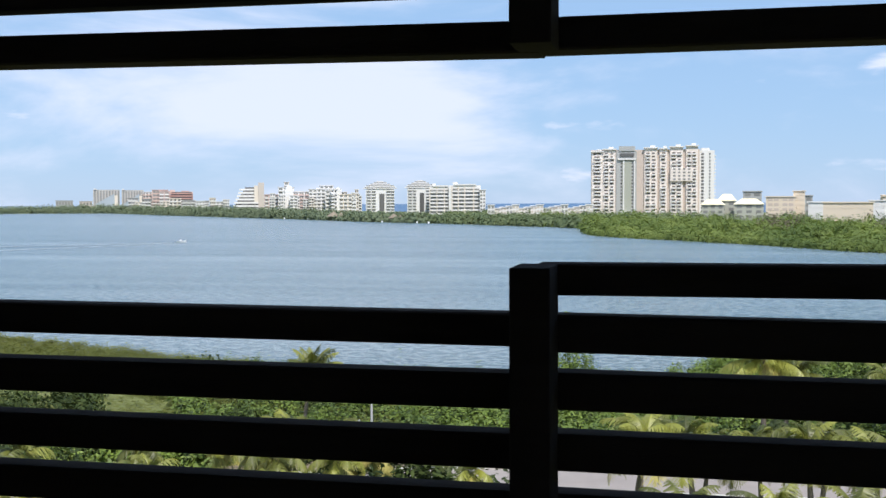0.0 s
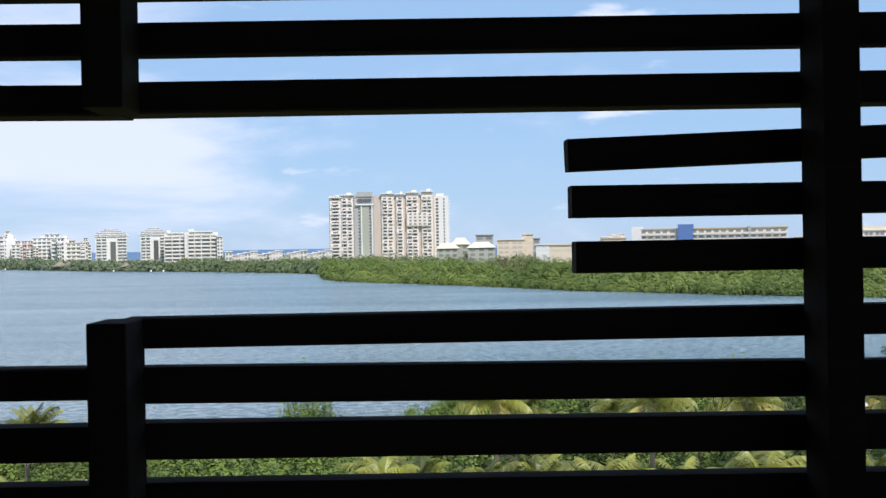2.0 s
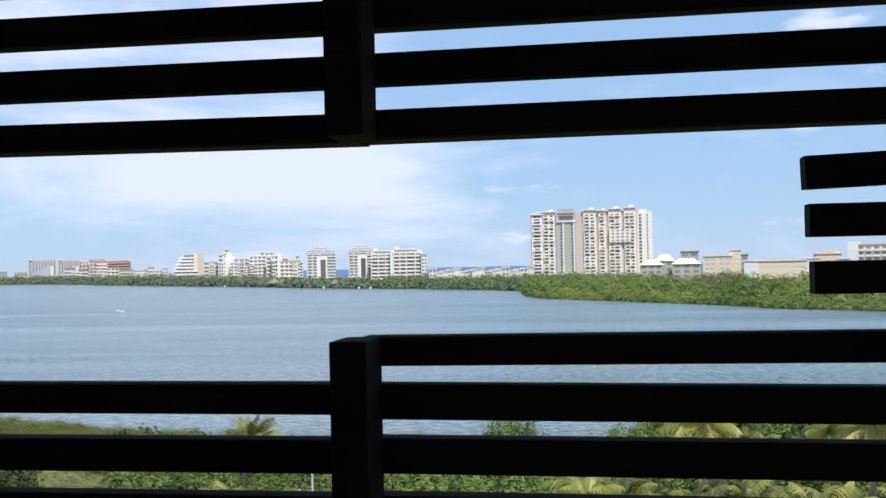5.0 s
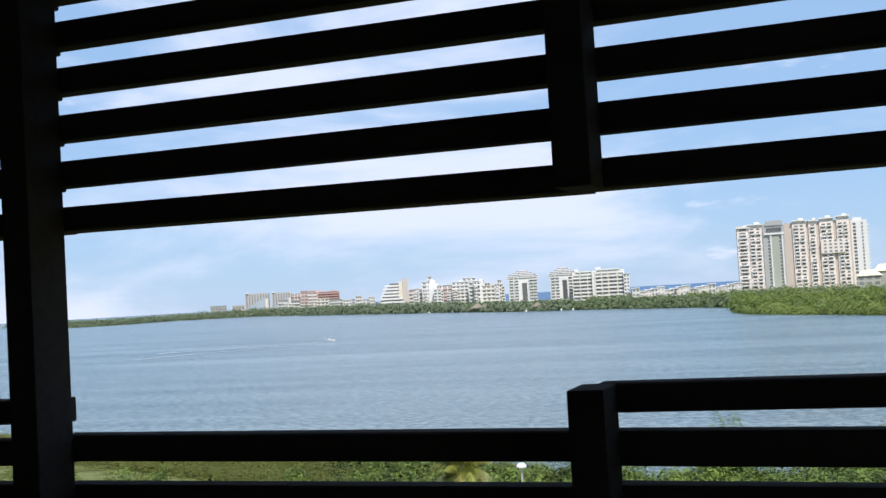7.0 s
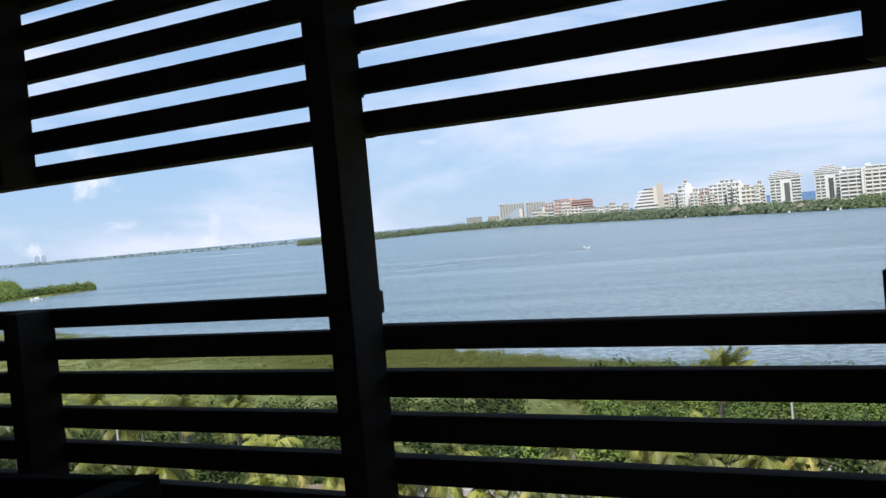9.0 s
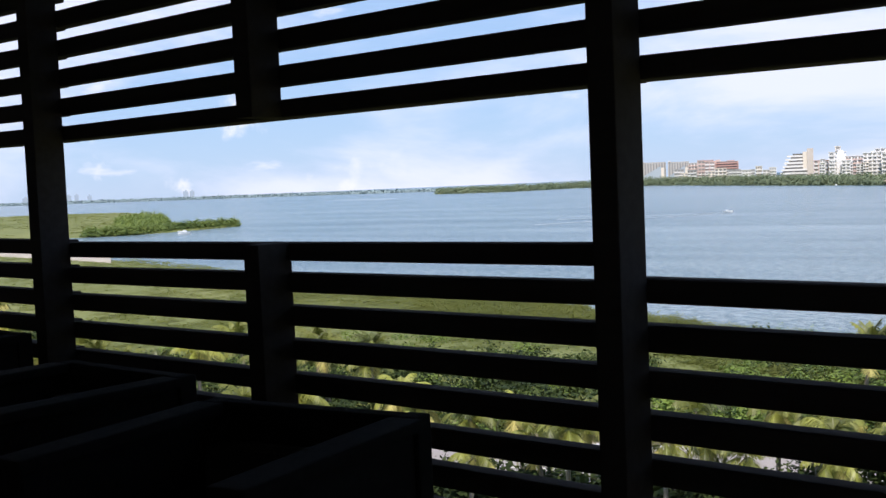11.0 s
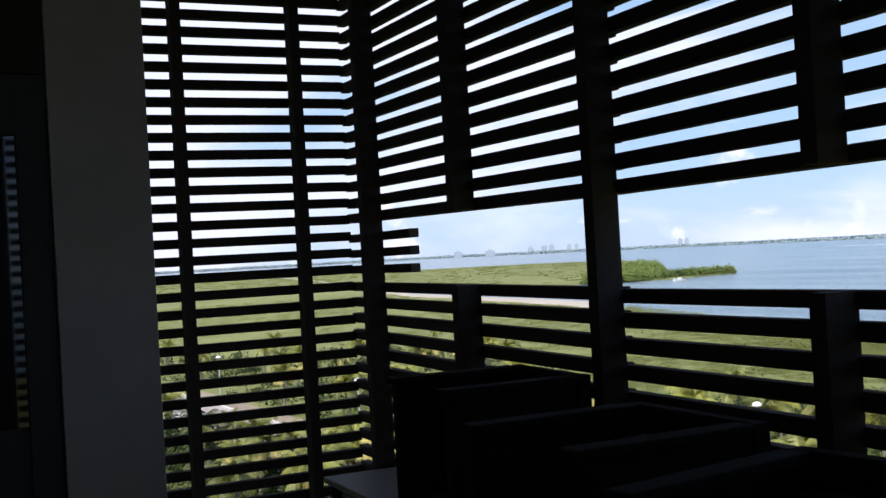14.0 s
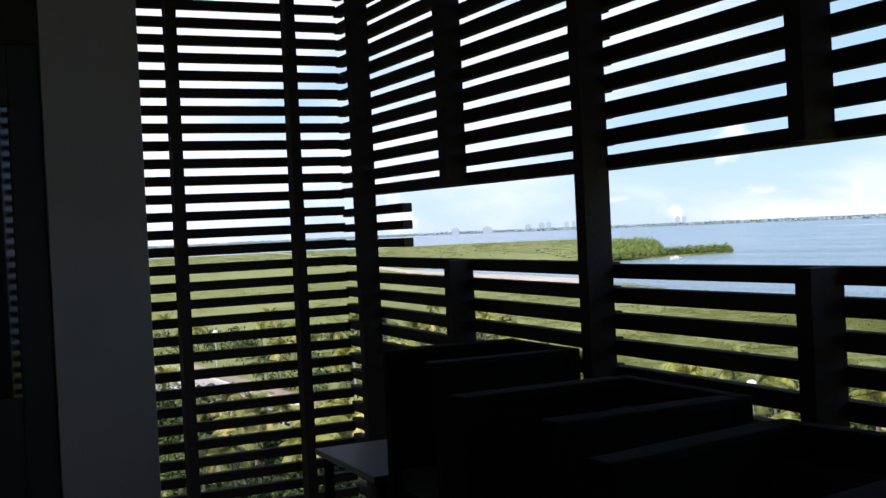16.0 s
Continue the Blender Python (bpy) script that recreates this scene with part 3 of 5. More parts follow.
for x in (0.03, 0.71):
    for y in (0.03, 0.35):
        part("leg", boxed(x, x + 0.04, y, y + 0.04, 0, 0.905, bev=0.003), CHAIRWOOD, tb)

# the balcony was laid out in units of 0.85 m about the eye's level
UNIT = Matrix.Translation((0, 0, 1.6)) @ Matrix.Scale(0.85, 4) @ Matrix.Translation((0, 0, -1.6))
bpy.context.view_layer.update()
for ob in list(scene.objects):
    if ob.parent is None and ob.type in ("MESH", "EMPTY"):
        ob.matrix_world = UNIT @ ob.matrix_world

# the house below the balcony
setting("wall_below", boxed(-6.1, 1.65, -3.5, 0.16, LAND_Z - 0.3, -0.33), PLASTER, "plain plastered house front below the balcony")

# ---- water, land ----
bm = bmesh.new()
bmesh.ops.create_circle(bm, cap_ends=True, segments=96, radius=4700)
lag = part("water", bm, WATER)
lag.location = (0, 0, WATER_Z)
tagged(lag, "grey-blue rippled lagoon water with wind streaks", "water", kind="structure")

sea_az = np.linspace(-24, 45, 48)
sea_r = (1250.0, 3000.0, 8000.0, 22000.0)
sea_v = [(*polar(a, q).tolist(), WATER_Z + 0.05) for a in sea_az for q in sea_r]
sea_f = [(4 * i + j, 4 * i + j + 1, 4 * i + j + 5, 4 * i + j + 4) for i in range(47) for j in range(3)]
sea_me = bpy.data.meshes.new("sea")
sea_me.from_pydata(sea_v, [], sea_f)
sea_me.materials.append(SEA)
tagged(part("water", sea_me, None), "deep blue open sea on the horizon", "water", kind="structure")
az_near = np.linspace(-180, 180, 361)
near = part("ground", land_mesh("ground", az_near, lambda a: 0.0, near_shore, LAND_Z, 26, MARSH, shelf_in=False), None)
tagged(near, "green marshy shore below the balcony", "ground", kind="structure")
az_m = np.linspace(-115, -50.4, 120)


def marsh_in(a):
    return float(np.interp(a, [-70, -67, -62, -56, -53, -50.4], [520, 445, 441, 434, 458, 486]))


def marsh_out(a):
    return float(np.interp(a, [-115, -60, -56, -54.6, -54, -53, -50.4], [1350, 1200, 1100, 880, 640, 540, 492]))


msh = part("ground", land_mesh("marsh", az_m, marsh_in, marsh_out, LAND_Z + 0.1, 16, MARSH), None)
tagged(msh, "flat green marsh spit reaching into the lagoon", "ground", kind="structure")
beach = part("ground", land_mesh("beach", np.linspace(-74, -57, 40), lambda a: near_shore(a) - 28, lambda a: near_shore(a) + 9, LAND_Z + 0.35, 6, SAND, rough=0.1), None)
tagged(beach, "pale sand strip along the inlet", "ground", kind="structure")
az_f = np.linspace(-40, 80, 260)
farland = part("ground", land_mesh("farland", az_f, far_shore, lambda a: float(np.interp(a, [-40, -29, -20, -10, 80], [1900, 2300, 1800, 1350, 1300])), LAND_Z + 0.4, 12, MARSH), None)
tagged(farland, "green land across the lagoon", "ground", kind="structure")

# road beyond the palms
edge = [(-130.0, 23.5), (-75.0, 27.0), (-39.4, 43.6), (-14.4, 54.0), (-5.7, 56.6), (10.3, 57.6), (40.0, 58.0), (90.0, 56.0)]


def road_strip(name, off0, off1, z0, z1, material, label, category):
    pts = [Vector((*p, 0)) for p in edge]
    v, f = [], []
    for i, p in enumerate(pts):
        d = (pts[min(i + 1, len(pts) - 1)] - pts[max(i - 1, 0)]).normalized()
        nrm = Vector((-d.y, d.x, 0))
        for o, z in ((off0, z0), (off0, z1), (off1, z1), (off1, z0)):
            q = p + nrm * o
            v.append((q.x, q.y, z))
    for i in range(len(pts) - 1):
        for j in range(4):
            f.append((i * 4 + j, i * 4 + (j + 1) % 4, i * 4 + 4 + (j + 1) % 4, i * 4 + 4 + j))
    me = bpy.data.meshes.new(name)
    me.from_pydata(v, [], f)
    me.materials.append(material)
    return tagged(part(name, me, None), label, category, kind="structure")


road_strip("road", -9.0, 0.0, LAND_Z - 0.4, LAND_Z + 0.32, ASPHALT, "sun-bleached grey asphalt road", "road")
road_strip("kerb", 0.0, 0.35, LAND_Z - 0.4, LAND_Z + 0.47, KERB, "pale concrete kerb along the road", "kerb")
road_strip("kerb", -9.35, -9.0, LAND_Z - 0.4, LAND_Z + 0.47, KERB, "pale concrete kerb along the road", "kerb")
road_strip("pavement", 0.35, 2.6, LAND_Z - 0.4, LAND_Z + 0.43, DIRT, "brown sandy verge beside the road", "pavement")
road_strip("road_marking", -4.6, -4.45, LAND_Z + 0.3, LAND_Z + 0.327, LINE, "worn white centre line on the road", "road marking")


# ---- vegetation ----
def scatter(n, az0, az1, r0, r1, keep=None):
    """Points spread evenly over a ring sector; r0 and r1 may be functions of the bearing."""
    az = RNG.uniform(az0, az1, n)
    lo = r0(az) if callable(r0) else np.full(n, float(r0))
    hi = r1(az) if callable(r1) else np.full(n, float(r1))
    u = RNG.uniform(0, 1, n)
    r = np.sqrt(lo**2 + u * (hi**2 - lo**2))
    xy = polar(az, r)
    if keep is not None:
        ok = keep(xy, az, r)
        xy, az, r = xy[ok], az[ok], r[ok]
    return xy, az, r


def road_dist(xy):
    ex, ey = np.array([p[0] for p in edge]), np.array([p[1] for p in edge])
    return xy[:, 1] - np.interp(xy[:, 0], ex, ey)


def clumps(name, xy, z, rad, h, count, size, material, label, category="shrubs", up=0.5, loose=0.6, tri=False, deep=0.55):
    c = np.column_stack([xy, np.full(len(xy), z)])
    me = quads(name, leaf_cloud(c, rad, h, count, size, up, loose=loose, tri=tri, deep=deep), material, per=3 if tri else 4)
    return tagged(part(name, me, None), label, category, kind="stuff")


# belt of shrubs between the road and the shore: low growth with shade in its colour, then rounded bushes with gaps
xy, az, r = scatter(1900, -42, 34, 40, lambda a: near_shore(a) - 4, lambda p, a, r: (road_dist(p) > 1.3) & ((a > -26) | (r < 66)))
clumps("undergrowth", xy, LAND_Z, RNG.uniform(0.9, 1.7, len(xy)), RNG.uniform(0.7, 1.7, len(xy)), 70, 0.17, SHADELEAF, "shade-darkened low growth below the shore shrubs", "undergrowth")
xy, az, r = scatter(1450, -42, 34, 40, lambda a: near_shore(a) - 3, lambda p, a, r: (road_dist(p) > 3.2) & ((a > -26) | (r < 66)))
h = RNG.uniform(0.9, 3.4, len(xy)) * np.where(r > near_shore(az) - 7, 0.6, 1.0) * np.interp(az, [0, 8], [1.0, 0.65])
clumps("shrubs", xy, LAND_Z, RNG.uniform(0.9, 2.1, len(xy)), h * np.interp(az, [-22, -14], [0.55, 1.0]), 300, 0.13, SHRUB, "dense green shore shrubs with dark gaps", "shrubs", loose=0.25)
# green shrubs between the near palms
xy, az, r = scatter(420, -30, 32, 46, 62, lambda p, a, r: (road_dist(p) > 2.9) & (road_dist(p) < 12))
clumps("shrubs", xy, LAND_Z, RNG.uniform(0.9, 1.7, len(xy)), RNG.uniform(1.4, 3.8, len(xy)) * np.interp(az, [0, 6], [1.0, 0.55]), 200, 0.17, SHRUB, "green shrubs along the verge", "shrubs", loose=0.25)
# hedge before the road, its dark colour standing for the shade under the palms
xy, az, r = scatter(2200, -44, -7, 34, 60, lambda p, a, r: (road_dist(p) < -10.2) & (road_dist(p) > -14.5))
clumps("hedge", xy, LAND_Z, RNG.uniform(0.8, 1.3, len(xy)), RNG.uniform(1.8, 3.2, len(xy)) + np.interp(az, [-24, -18, -13, -11, -7], [0, 2.6, 2.6, 1.0, 0]), 170, 0.17, SHADELEAF, "shade-darkened green roadside hedge below the palms", "hedge")
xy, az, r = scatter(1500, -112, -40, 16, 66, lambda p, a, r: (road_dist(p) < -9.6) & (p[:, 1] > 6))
clumps("undergrowth", xy, LAND_Z, RNG.uniform(0.8, 1.5, len(xy)), RNG.uniform(1.0, 2.6, len(xy)), 70, 0.18, SHADELEAF, "shade-darkened undergrowth below the palm grove", "undergrowth")
# shrubs on both sides of the road to the west
xy, az, r = scatter(1500, -88, -30, 56, lambda a: np.interp(a, [-88, -64, -58, -30], [185, 170, 100, 84]), lambda p, a, r: (road_dist(p) > 2.9) | (road_dist(p) < -9.6))
clumps("undergrowth", xy, LAND_Z, RNG.uniform(0.8, 1.7, len(xy)), RNG.uniform(0.7, 2.2, len(xy)), 60, 0.18, SHADELEAF, "shade-darkened green scrub below the palms", "undergrowth")
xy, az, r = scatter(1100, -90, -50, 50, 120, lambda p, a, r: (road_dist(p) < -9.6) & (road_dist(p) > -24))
clumps("undergrowth", xy, LAND_Z, RNG.uniform(0.9, 1.7, len(xy)), RNG.uniform(1.8, 3.6, len(xy)), 90, 0.17, SHADELEAF, "tall shade-darkened scrub before the western road", "undergrowth")
# close row of scrub along the western road
t_ = RNG.uniform(0, 1, 650)
x_ = -135 + t_ * 92
y_ = np.interp(x_, [p[0] for p in edge], [p[1] for p in edge]) - RNG.uniform(10.6, 13.2, 650)
xy = np.column_stack([x_, y_])
clumps("undergrowth", xy, LAND_Z, RNG.uniform(0.9, 1.5, len(xy)), RNG.uniform(3.0, 4.9, len(xy)), 100, 0.18, SHADELEAF, "shade-darkened scrub along the western road", "undergrowth")
# taller bushes on the shore line
xy, az, r = scatter(18, -15, 30, lambda a: near_shore(a) - 12, lambda a: near_shore(a) - 3)
clumps("bushes", xy, LAND_Z, RNG.uniform(1.2, 2.2, len(xy)), RNG.uniform(1.8, 2.8, len(xy)), 1100, 0.09, SHRUB, "taller green bushes on the shore", "bushes")
xy = polar(np.array([-10.3, -13.4, -16.5, -22.4, -23.6, -24.6, -27.8]), np.array([80, 81, 82, 84, 85, 84, 88]))
clumps("bushes", xy, LAND_Z, RNG.uniform(1.0, 1.5, len(xy)), np.array([2.6, 1.9, 1.7, 2.6, 2.9, 2.4, 1.8]), 900, 0.12, SHRUB, "small green bushes on the shore", "bushes", loose=0.4)
xy = polar(np.array([-6.5, -5.9, -5.3, -4.7, -5.7]), np.array([78.0, 79, 78, 79, 77]))
clumps("bushes", xy, LAND_Z, np.array([1.3, 1.7, 1.6, 1.2, 1.5]), np.array([4.4, 6.2, 6.4, 5.0, 4.8]), 1500, 0.12, SHRUB, "tall rounded green bush on the shore", "bushes", loose=0.4)
xy, az, r = scatter(46, 2.0, 20.0, lambda a: near_shore(a) - 9, lambda a: near_shore(a) - 3)
clumps("bushes", xy, LAND_Z, RNG.uniform(1.5, 2.6, len(xy)), RNG.uniform(2.6, 4.9, len(xy)) * np.interp(az, [2, 4], [0.6, 1.0]), 900, 0.13, SHRUB, "rounded fresh green bushes on the shore", "bushes", loose=0.4)
# lower growth before the road and to the west
xy, az, r = scatter(1500, -112, 34, 22, 62, lambda p, a, r: (road_dist(p) < -10.5) | (a < -62))
clumps("undergrowth", xy, LAND_Z, RNG.uniform(0.7, 1.5, len(xy)), RNG.uniform(0.5, 1.6, len(xy)), 70, 0.17, SHRUB, "low green undergrowth among the palms", "undergrowth")
xy, az, r = scatter(420, -112, -34, 56, 105, lambda p, a, r: (r < near_shore(a) - 4) & (road_dist(p) > 3.2))
clumps("undergrowth", xy, LAND_Z, RNG.uniform(0.9, 2.0, len(xy)), RNG.uniform(0.5, 1.7, len(xy)), 150, 0.12, SHRUB, "low green scrub on the marsh", "undergrowth")
# marsh grass
xy, az, r = scatter(3400, -112, -22, 58, lambda a: np.minimum(near_shore(a) - 3, 125), lambda p, a, r: (road_dist(p) > 3.2) & ((a < -30) | (r > 70)))
clumps("grass", xy, LAND_Z, RNG.uniform(0.9, 2.2, len(xy)), RNG.uniform(0.15, 0.45, len(xy)), 46, 0.14, TUFT, "yellow-green marsh grass", "grass", up=2.5, loose=0.3, tri=True)
xy, az, r = scatter(7500, -112, -34, 120, lambda a: np.minimum(near_shore(a) - 3, 430))
clumps("grass", xy, LAND_Z, RNG.uniform(1.2, 3.2, len(xy)), RNG.uniform(0.12, 0.4, len(xy)), 20, 0.28, TUFT, "yellow-green marsh grass", "grass", up=3.0, loose=0.25, tri=True)
xy, az, r = scatter(3000, -105, -52, lambda a: np.interp(a, [-70, -67, -62, -56, -53, -50.4], [520, 450, 446, 440, 464, 490]), lambda a: np.interp(a, [-115, -60, -56, -54.6, -54, -53, -50.4], [1200, 1100, 1000, 800, 600, 530, 491]))
clumps("grass", xy, LAND_Z, RNG.uniform(3, 7, len(xy)), RNG.uniform(0.25, 0.6, len(xy)), 16, 1.0, TUFT, "yellow-green marsh grass on the spit", "grass", up=3.0, loose=0.4, tri=True)
# tall grass along the near shore in the west
xy, az, r = scatter(2600, -42, -13, lambda a: near_shore(a) - 26, lambda a: near_shore(a) - 2)
clumps("grass", xy, LAND_Z, RNG.uniform(0.6, 1.4, len(xy)), RNG.uniform(0.5, 1.25, len(xy)), 60, 0.13, TUFT, "tall yellow-green grass along the shore", "grass", up=1.8, loose=0.35, tri=True)
# mangroves along the spit's tip and edge
xy, az, r = scatter(420, -58, -50.6, lambda a: np.interp(a, [-60, -56, -53, -50.4], [440, 438, 462, 488]), lambda a: np.interp(a, [-60, -56, -53, -50.4], [456, 452, 478, 491]))
clumps("mangroves", xy, LAND_Z, RNG.uniform(1.8, 3.4, len(xy)), RNG.uniform(2.2, 4.6, len(xy)), 70, 0.5, MANGROVE, "green mangrove bushes at the tip of the spit", "mangroves", up=1.0, loose=0.3, tri=True)
xy, az, r = scatter(220, -56.4, -54.0, 480, 700)
clumps("mangroves", xy, LAND_Z, RNG.uniform(2, 4, len(xy)), RNG.uniform(4.0, 7.2, len(xy)) * np.interp(az, [-56.4, -55, -54], [0.8, 1.0, 0.7]), 60, 0.6, MANGROVE, "green mangrove bushes on the spit", "mangroves")
# mangrove shore across the water: a fringe at the water, then crowns of many sizes
xy, az, r = scatter(1500, -7, 34, far_shore, lambda a: far_shore(a) + 14)
clumps("mangroves", xy, LAND_Z - 0.4, RNG.uniform(1.6, 3.0, len(xy)), RNG.uniform(1.6, 3.4, len(xy)), 120, 0.34, MANGROVE, "low green mangrove fringe along the far shore", "mangroves", deep=0.93, up=0.3, loose=0.1, tri=True)
xy, az, r = scatter(1700, -7, 34, lambda a: far_shore(a) + 5, lambda a: far_shore(a) + 200)
d = r - far_shore(az)
lumps = 1.0 + 0.3 * np.sin(xy[:, 0] * 0.13 + 1.3 * np.sin(xy[:, 1] * 0.05)) + 0.22 * np.sin(xy[:, 1] * 0.11 + 2.0 * np.sin(xy[:, 0] * 0.04))
size_ = RNG.uniform(0.55, 1.3, len(xy)) ** 1.3
clumps("mangroves", xy, LAND_Z, 5.0 * size_, (2.1 + np.minimum(d * 0.03, 2.6)) * lumps * (0.45 + 0.75 * size_), 240, 0.58, MANGROVE, "dense green mangroves along the far shore", "mangroves", deep=0.93, up=0.25, loose=0.1, tri=True)
xy, az, r = scatter(1500, -12, 34, lambda a: far_shore(a) + 190, lambda a: far_shore(a) + 480)
clumps("woods", xy, LAND_Z, RNG.uniform(3, 7.5, len(xy)), RNG.uniform(3.6, 8.2, len(xy)), 90, 0.8, FARWOOD, "green scrub woods behind the mangroves", "woods", deep=0.86, up=0.3, loose=0.18, tri=True)
# a few taller bare-crowned trees before the villas
xy = polar(np.array([4.0, 4.4, 4.8, 5.2, 5.6, 6.0, 4.6, 9.1, 9.6]), np.array([455.0, 470, 460, 475, 465, 480, 490, 470, 480]))
clumps("woods", xy, LAND_Z, RNG.uniform(3.0, 5.0, len(xy)), RNG.uniform(10.5, 13.0, len(xy)), 160, 0.45, SHRUBTWIG, "grey-brown half-bare trees among the mangroves", "woods", up=0.4, loose=0.6, tri=True)
xy, az, r = scatter(900, -14, -5, far_shore, lambda a: far_shore(a) + 110)
clumps("woods", xy, LAND_Z, RNG.uniform(3, 7, len(xy)), RNG.uniform(3.2, 6.4, len(xy)), 100, 0.8, FARWOOD, "green shore woods before the townhouses", "woods", deep=0.86, up=0.3, loose=0.18, tri=True)
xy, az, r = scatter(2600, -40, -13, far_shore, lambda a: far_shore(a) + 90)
clumps("woods", xy, LAND_Z, RNG.uniform(4, 9, len(xy)), RNG.uniform(5, 11, len(xy)) * np.interp(az, [-40, -33, -29, -22, -16, -12, -8], [0.9, 1.0, 1.2, 1.0, 0.7, 0.6, 0.5]), 80, 1.1, HAZYWOOD, "green shore woods below the hotels, paled for haze", "woods", deep=0.86, up=0.3, loose=0.18, tri=True)


# ---- palms ----
def palm_mesh(seed, height, nf, length, droop, dryness=0.72, sweep=105):
    """Trunk mesh and crown mesh of one palm: curved trunk, arching fronds of many leaflets."""
    rng = np.random.default_rng(seed)
    lean = rng.uniform(-0.1, 0.1, 2)
    bm = bmesh.new()
    rings = []
    for i in range(9):
        t = i / 8
        rad = 0.15 * (1 - 0.45 * t) + 0.1 * (1 - t) ** 6 + 0.012 * (i % 2)
        cx, cy = lean * height * t * t
        rings.append([bm.verts.new((cx + rad * math.cos(a), cy + rad * math.sin(a), height * t)) for a in np.linspace(0, 2 * math.pi, 8, endpoint=False)])
    for a, b in zip(rings, rings[1:]):
        for k in range(8):
            bm.faces.new((a[k], a[(k + 1) % 8], b[(k + 1) % 8], b[k]))
    trunk = mesh_from(bm, "trunk", TRUNK)
    leaves = []
    top = np.array([*(lean * height), height])
    V, I = [], []
    for k in range(nf):
        az = 2 * math.pi * (k * 0.382 + rng.uniform(-0.06, 0.06))
        age = k / (nf - 1)                      # young fronds stand, old ones hang
        el = radians(82 - sweep * age + rng.uniform(-9, 9))
        ln = length * rng.uniform(0.85, 1.1) * (0.8 if age < 0.15 else 1)
        dry = age > dryness and rng.uniform() < 0.65
        p = top.copy()
        side = np.array([-math.sin(az), math.cos(az), 0])
        segs, prev = 15, p.copy()
        first = len(I)
        for s in range(segs):
            t = (s + 1) / segs
            e = el - droop * t * t * (1.0 if el > -0.5 else 0.5)
            d = np.array([math.cos(e) * math.cos(az), math.cos(e) * math.sin(az), math.sin(e)])
            prev, p = p, p + d * ln / segs
            up = np.cross(side, d) * -1
            V += [prev - side * 0.02, prev + side * 0.02, p + side * 0.015, p - side * 0.015]
            I.append(1 if dry else 0)
            if t < 0.14:
                continue
            ll = ln * 0.3 * math.sin(math.pi * (0.12 + 0.86 * t)) ** 0.7
            for sg in (-1, 1):
                for half in (0.0, 0.34, 0.67):
                    q = prev + (p - prev) * half
                    tip = q + sg * side * ll * 0.82 + d * ll * 0.42 - np.array([0, 0, 1]) * ll * rng.uniform(0.35, 0.95)
                    wv = d * 0.03
                    mid = (q + tip) / 2 + up * 0.03
                    V += [q - wv, q + wv, tip + wv * 0.3, tip - wv * 0.3]
                    I.append(1 if dry else 0)
        leaves.append(quads("frond", np.array(V[first * 4:]), DRYFROND if dry else FROND))
    crown = quads("crown", np.array(V), None, mats=[FROND, DRYFROND], index=I)
    return trunk, crown, leaves


PALM_KINDS = [palm_mesh(10 + i, hh, nf, ln, dr) for i, (hh, nf, ln, dr) in enumerate(((5.0, 18, 2.4, 1.5), (5.4, 21, 2.55, 1.65), (6.3, 19, 2.6, 1.5), (4.6, 17, 2.2, 1.4)))]
# two sunburnt ones with mostly yellow fronds
PALM_KINDS += [palm_mesh(31, 5.2, 17, 2.3, 1.4, 0.3), palm_mesh(32, 4.8, 16, 2.2, 1.5, 0.35)]
# one with upright green fronds
PALM_KINDS += [palm_mesh(41, 5.4, 26, 2.3, 0.95, 0.86)]
PALM_H = (5.0, 5.4, 6.3, 4.6)
UPRIGHT = ((-20.4, 57.0), (30.2, 65.6), (4.7, 60.6))
# two with small crowns of hanging fronds
PALM_KINDS += [palm_mesh(51, 5.2, 18, 1.9, 1.9, 0.55, 160), palm_mesh(52, 5.6, 19, 2.0, 1.8, 0.6, 155)]
# two with wide crowns, one of them yellow
PALM_KINDS += [palm_mesh(61, 5.0, 20, 3.0, 1.45), palm_mesh(62, 5.0, 19, 2.9, 1.4, 0.4)]
PALMS = [(-20.4, 57.0, 6.2), (-16.0, 42.8, 5.5), (-22.2, 35.6, 4.8), (-20.3, 35.1, 5), (-17.1, 36.0, 5), (-14.8, 37.5, 4.6), (-11.7, 37.6, 4.5), (4.7, 60.6, 7.2), (-1.6, 43.8, 5.5),
         (0.9, 43.7, 5.5), (3.5, 44.0, 5.2), (5.3, 43.0, 5.5), (7.6, 42.4, 5.5), (0.5, 35.5, 5), (3.8, 35.4, 5), (5.5, 35.4, 5.2), (5.9, 62, 6), (13.8, 61.8, 6), (19, 61, 6), (43, 82, 3.8)]
PALMS += [(30.2, 65.6, 7.0), (25.0, 60.1, 6), (27.0, 59.2, 6), (29.7, 60.6, 6), (-1.4, 46.9, 5), (1.2, 45.9, 5), (5.9, 46.0, 5), (9.3, 45.5, 5), (11.0, 44.0, 5.2), (14.2, 42.7, 5.4), (19.2, 43.7, 5.2), (20.5, 41.5, 5.5), (23.2, 42.0, 5.4),
          (-38.3, 33.5, 5), (-32.3, 33.4, 5), (-29.7, 35.2, 5), (-26.2, 35.6, 5), (-37.4, 32.0, 5), (-33.0, 36, 5.2), (-24.5, 34.8, 5.2), (-27.0, 31.5, 4.8), (-13, 40.3, 5), (-8, 40.5, 5)]
PALMS += [(-100.1, 18.2, 5), (-101.6, 23.3, 5), (-80.6, 21.4, 5), (-77.4, 24.7, 5), (-72.3, 17.3, 4.6), (-58.0, 10.8, 4.4), (-63.0, 21.0, 4.6), (-52, 26, 5), (-46, 24, 5)]
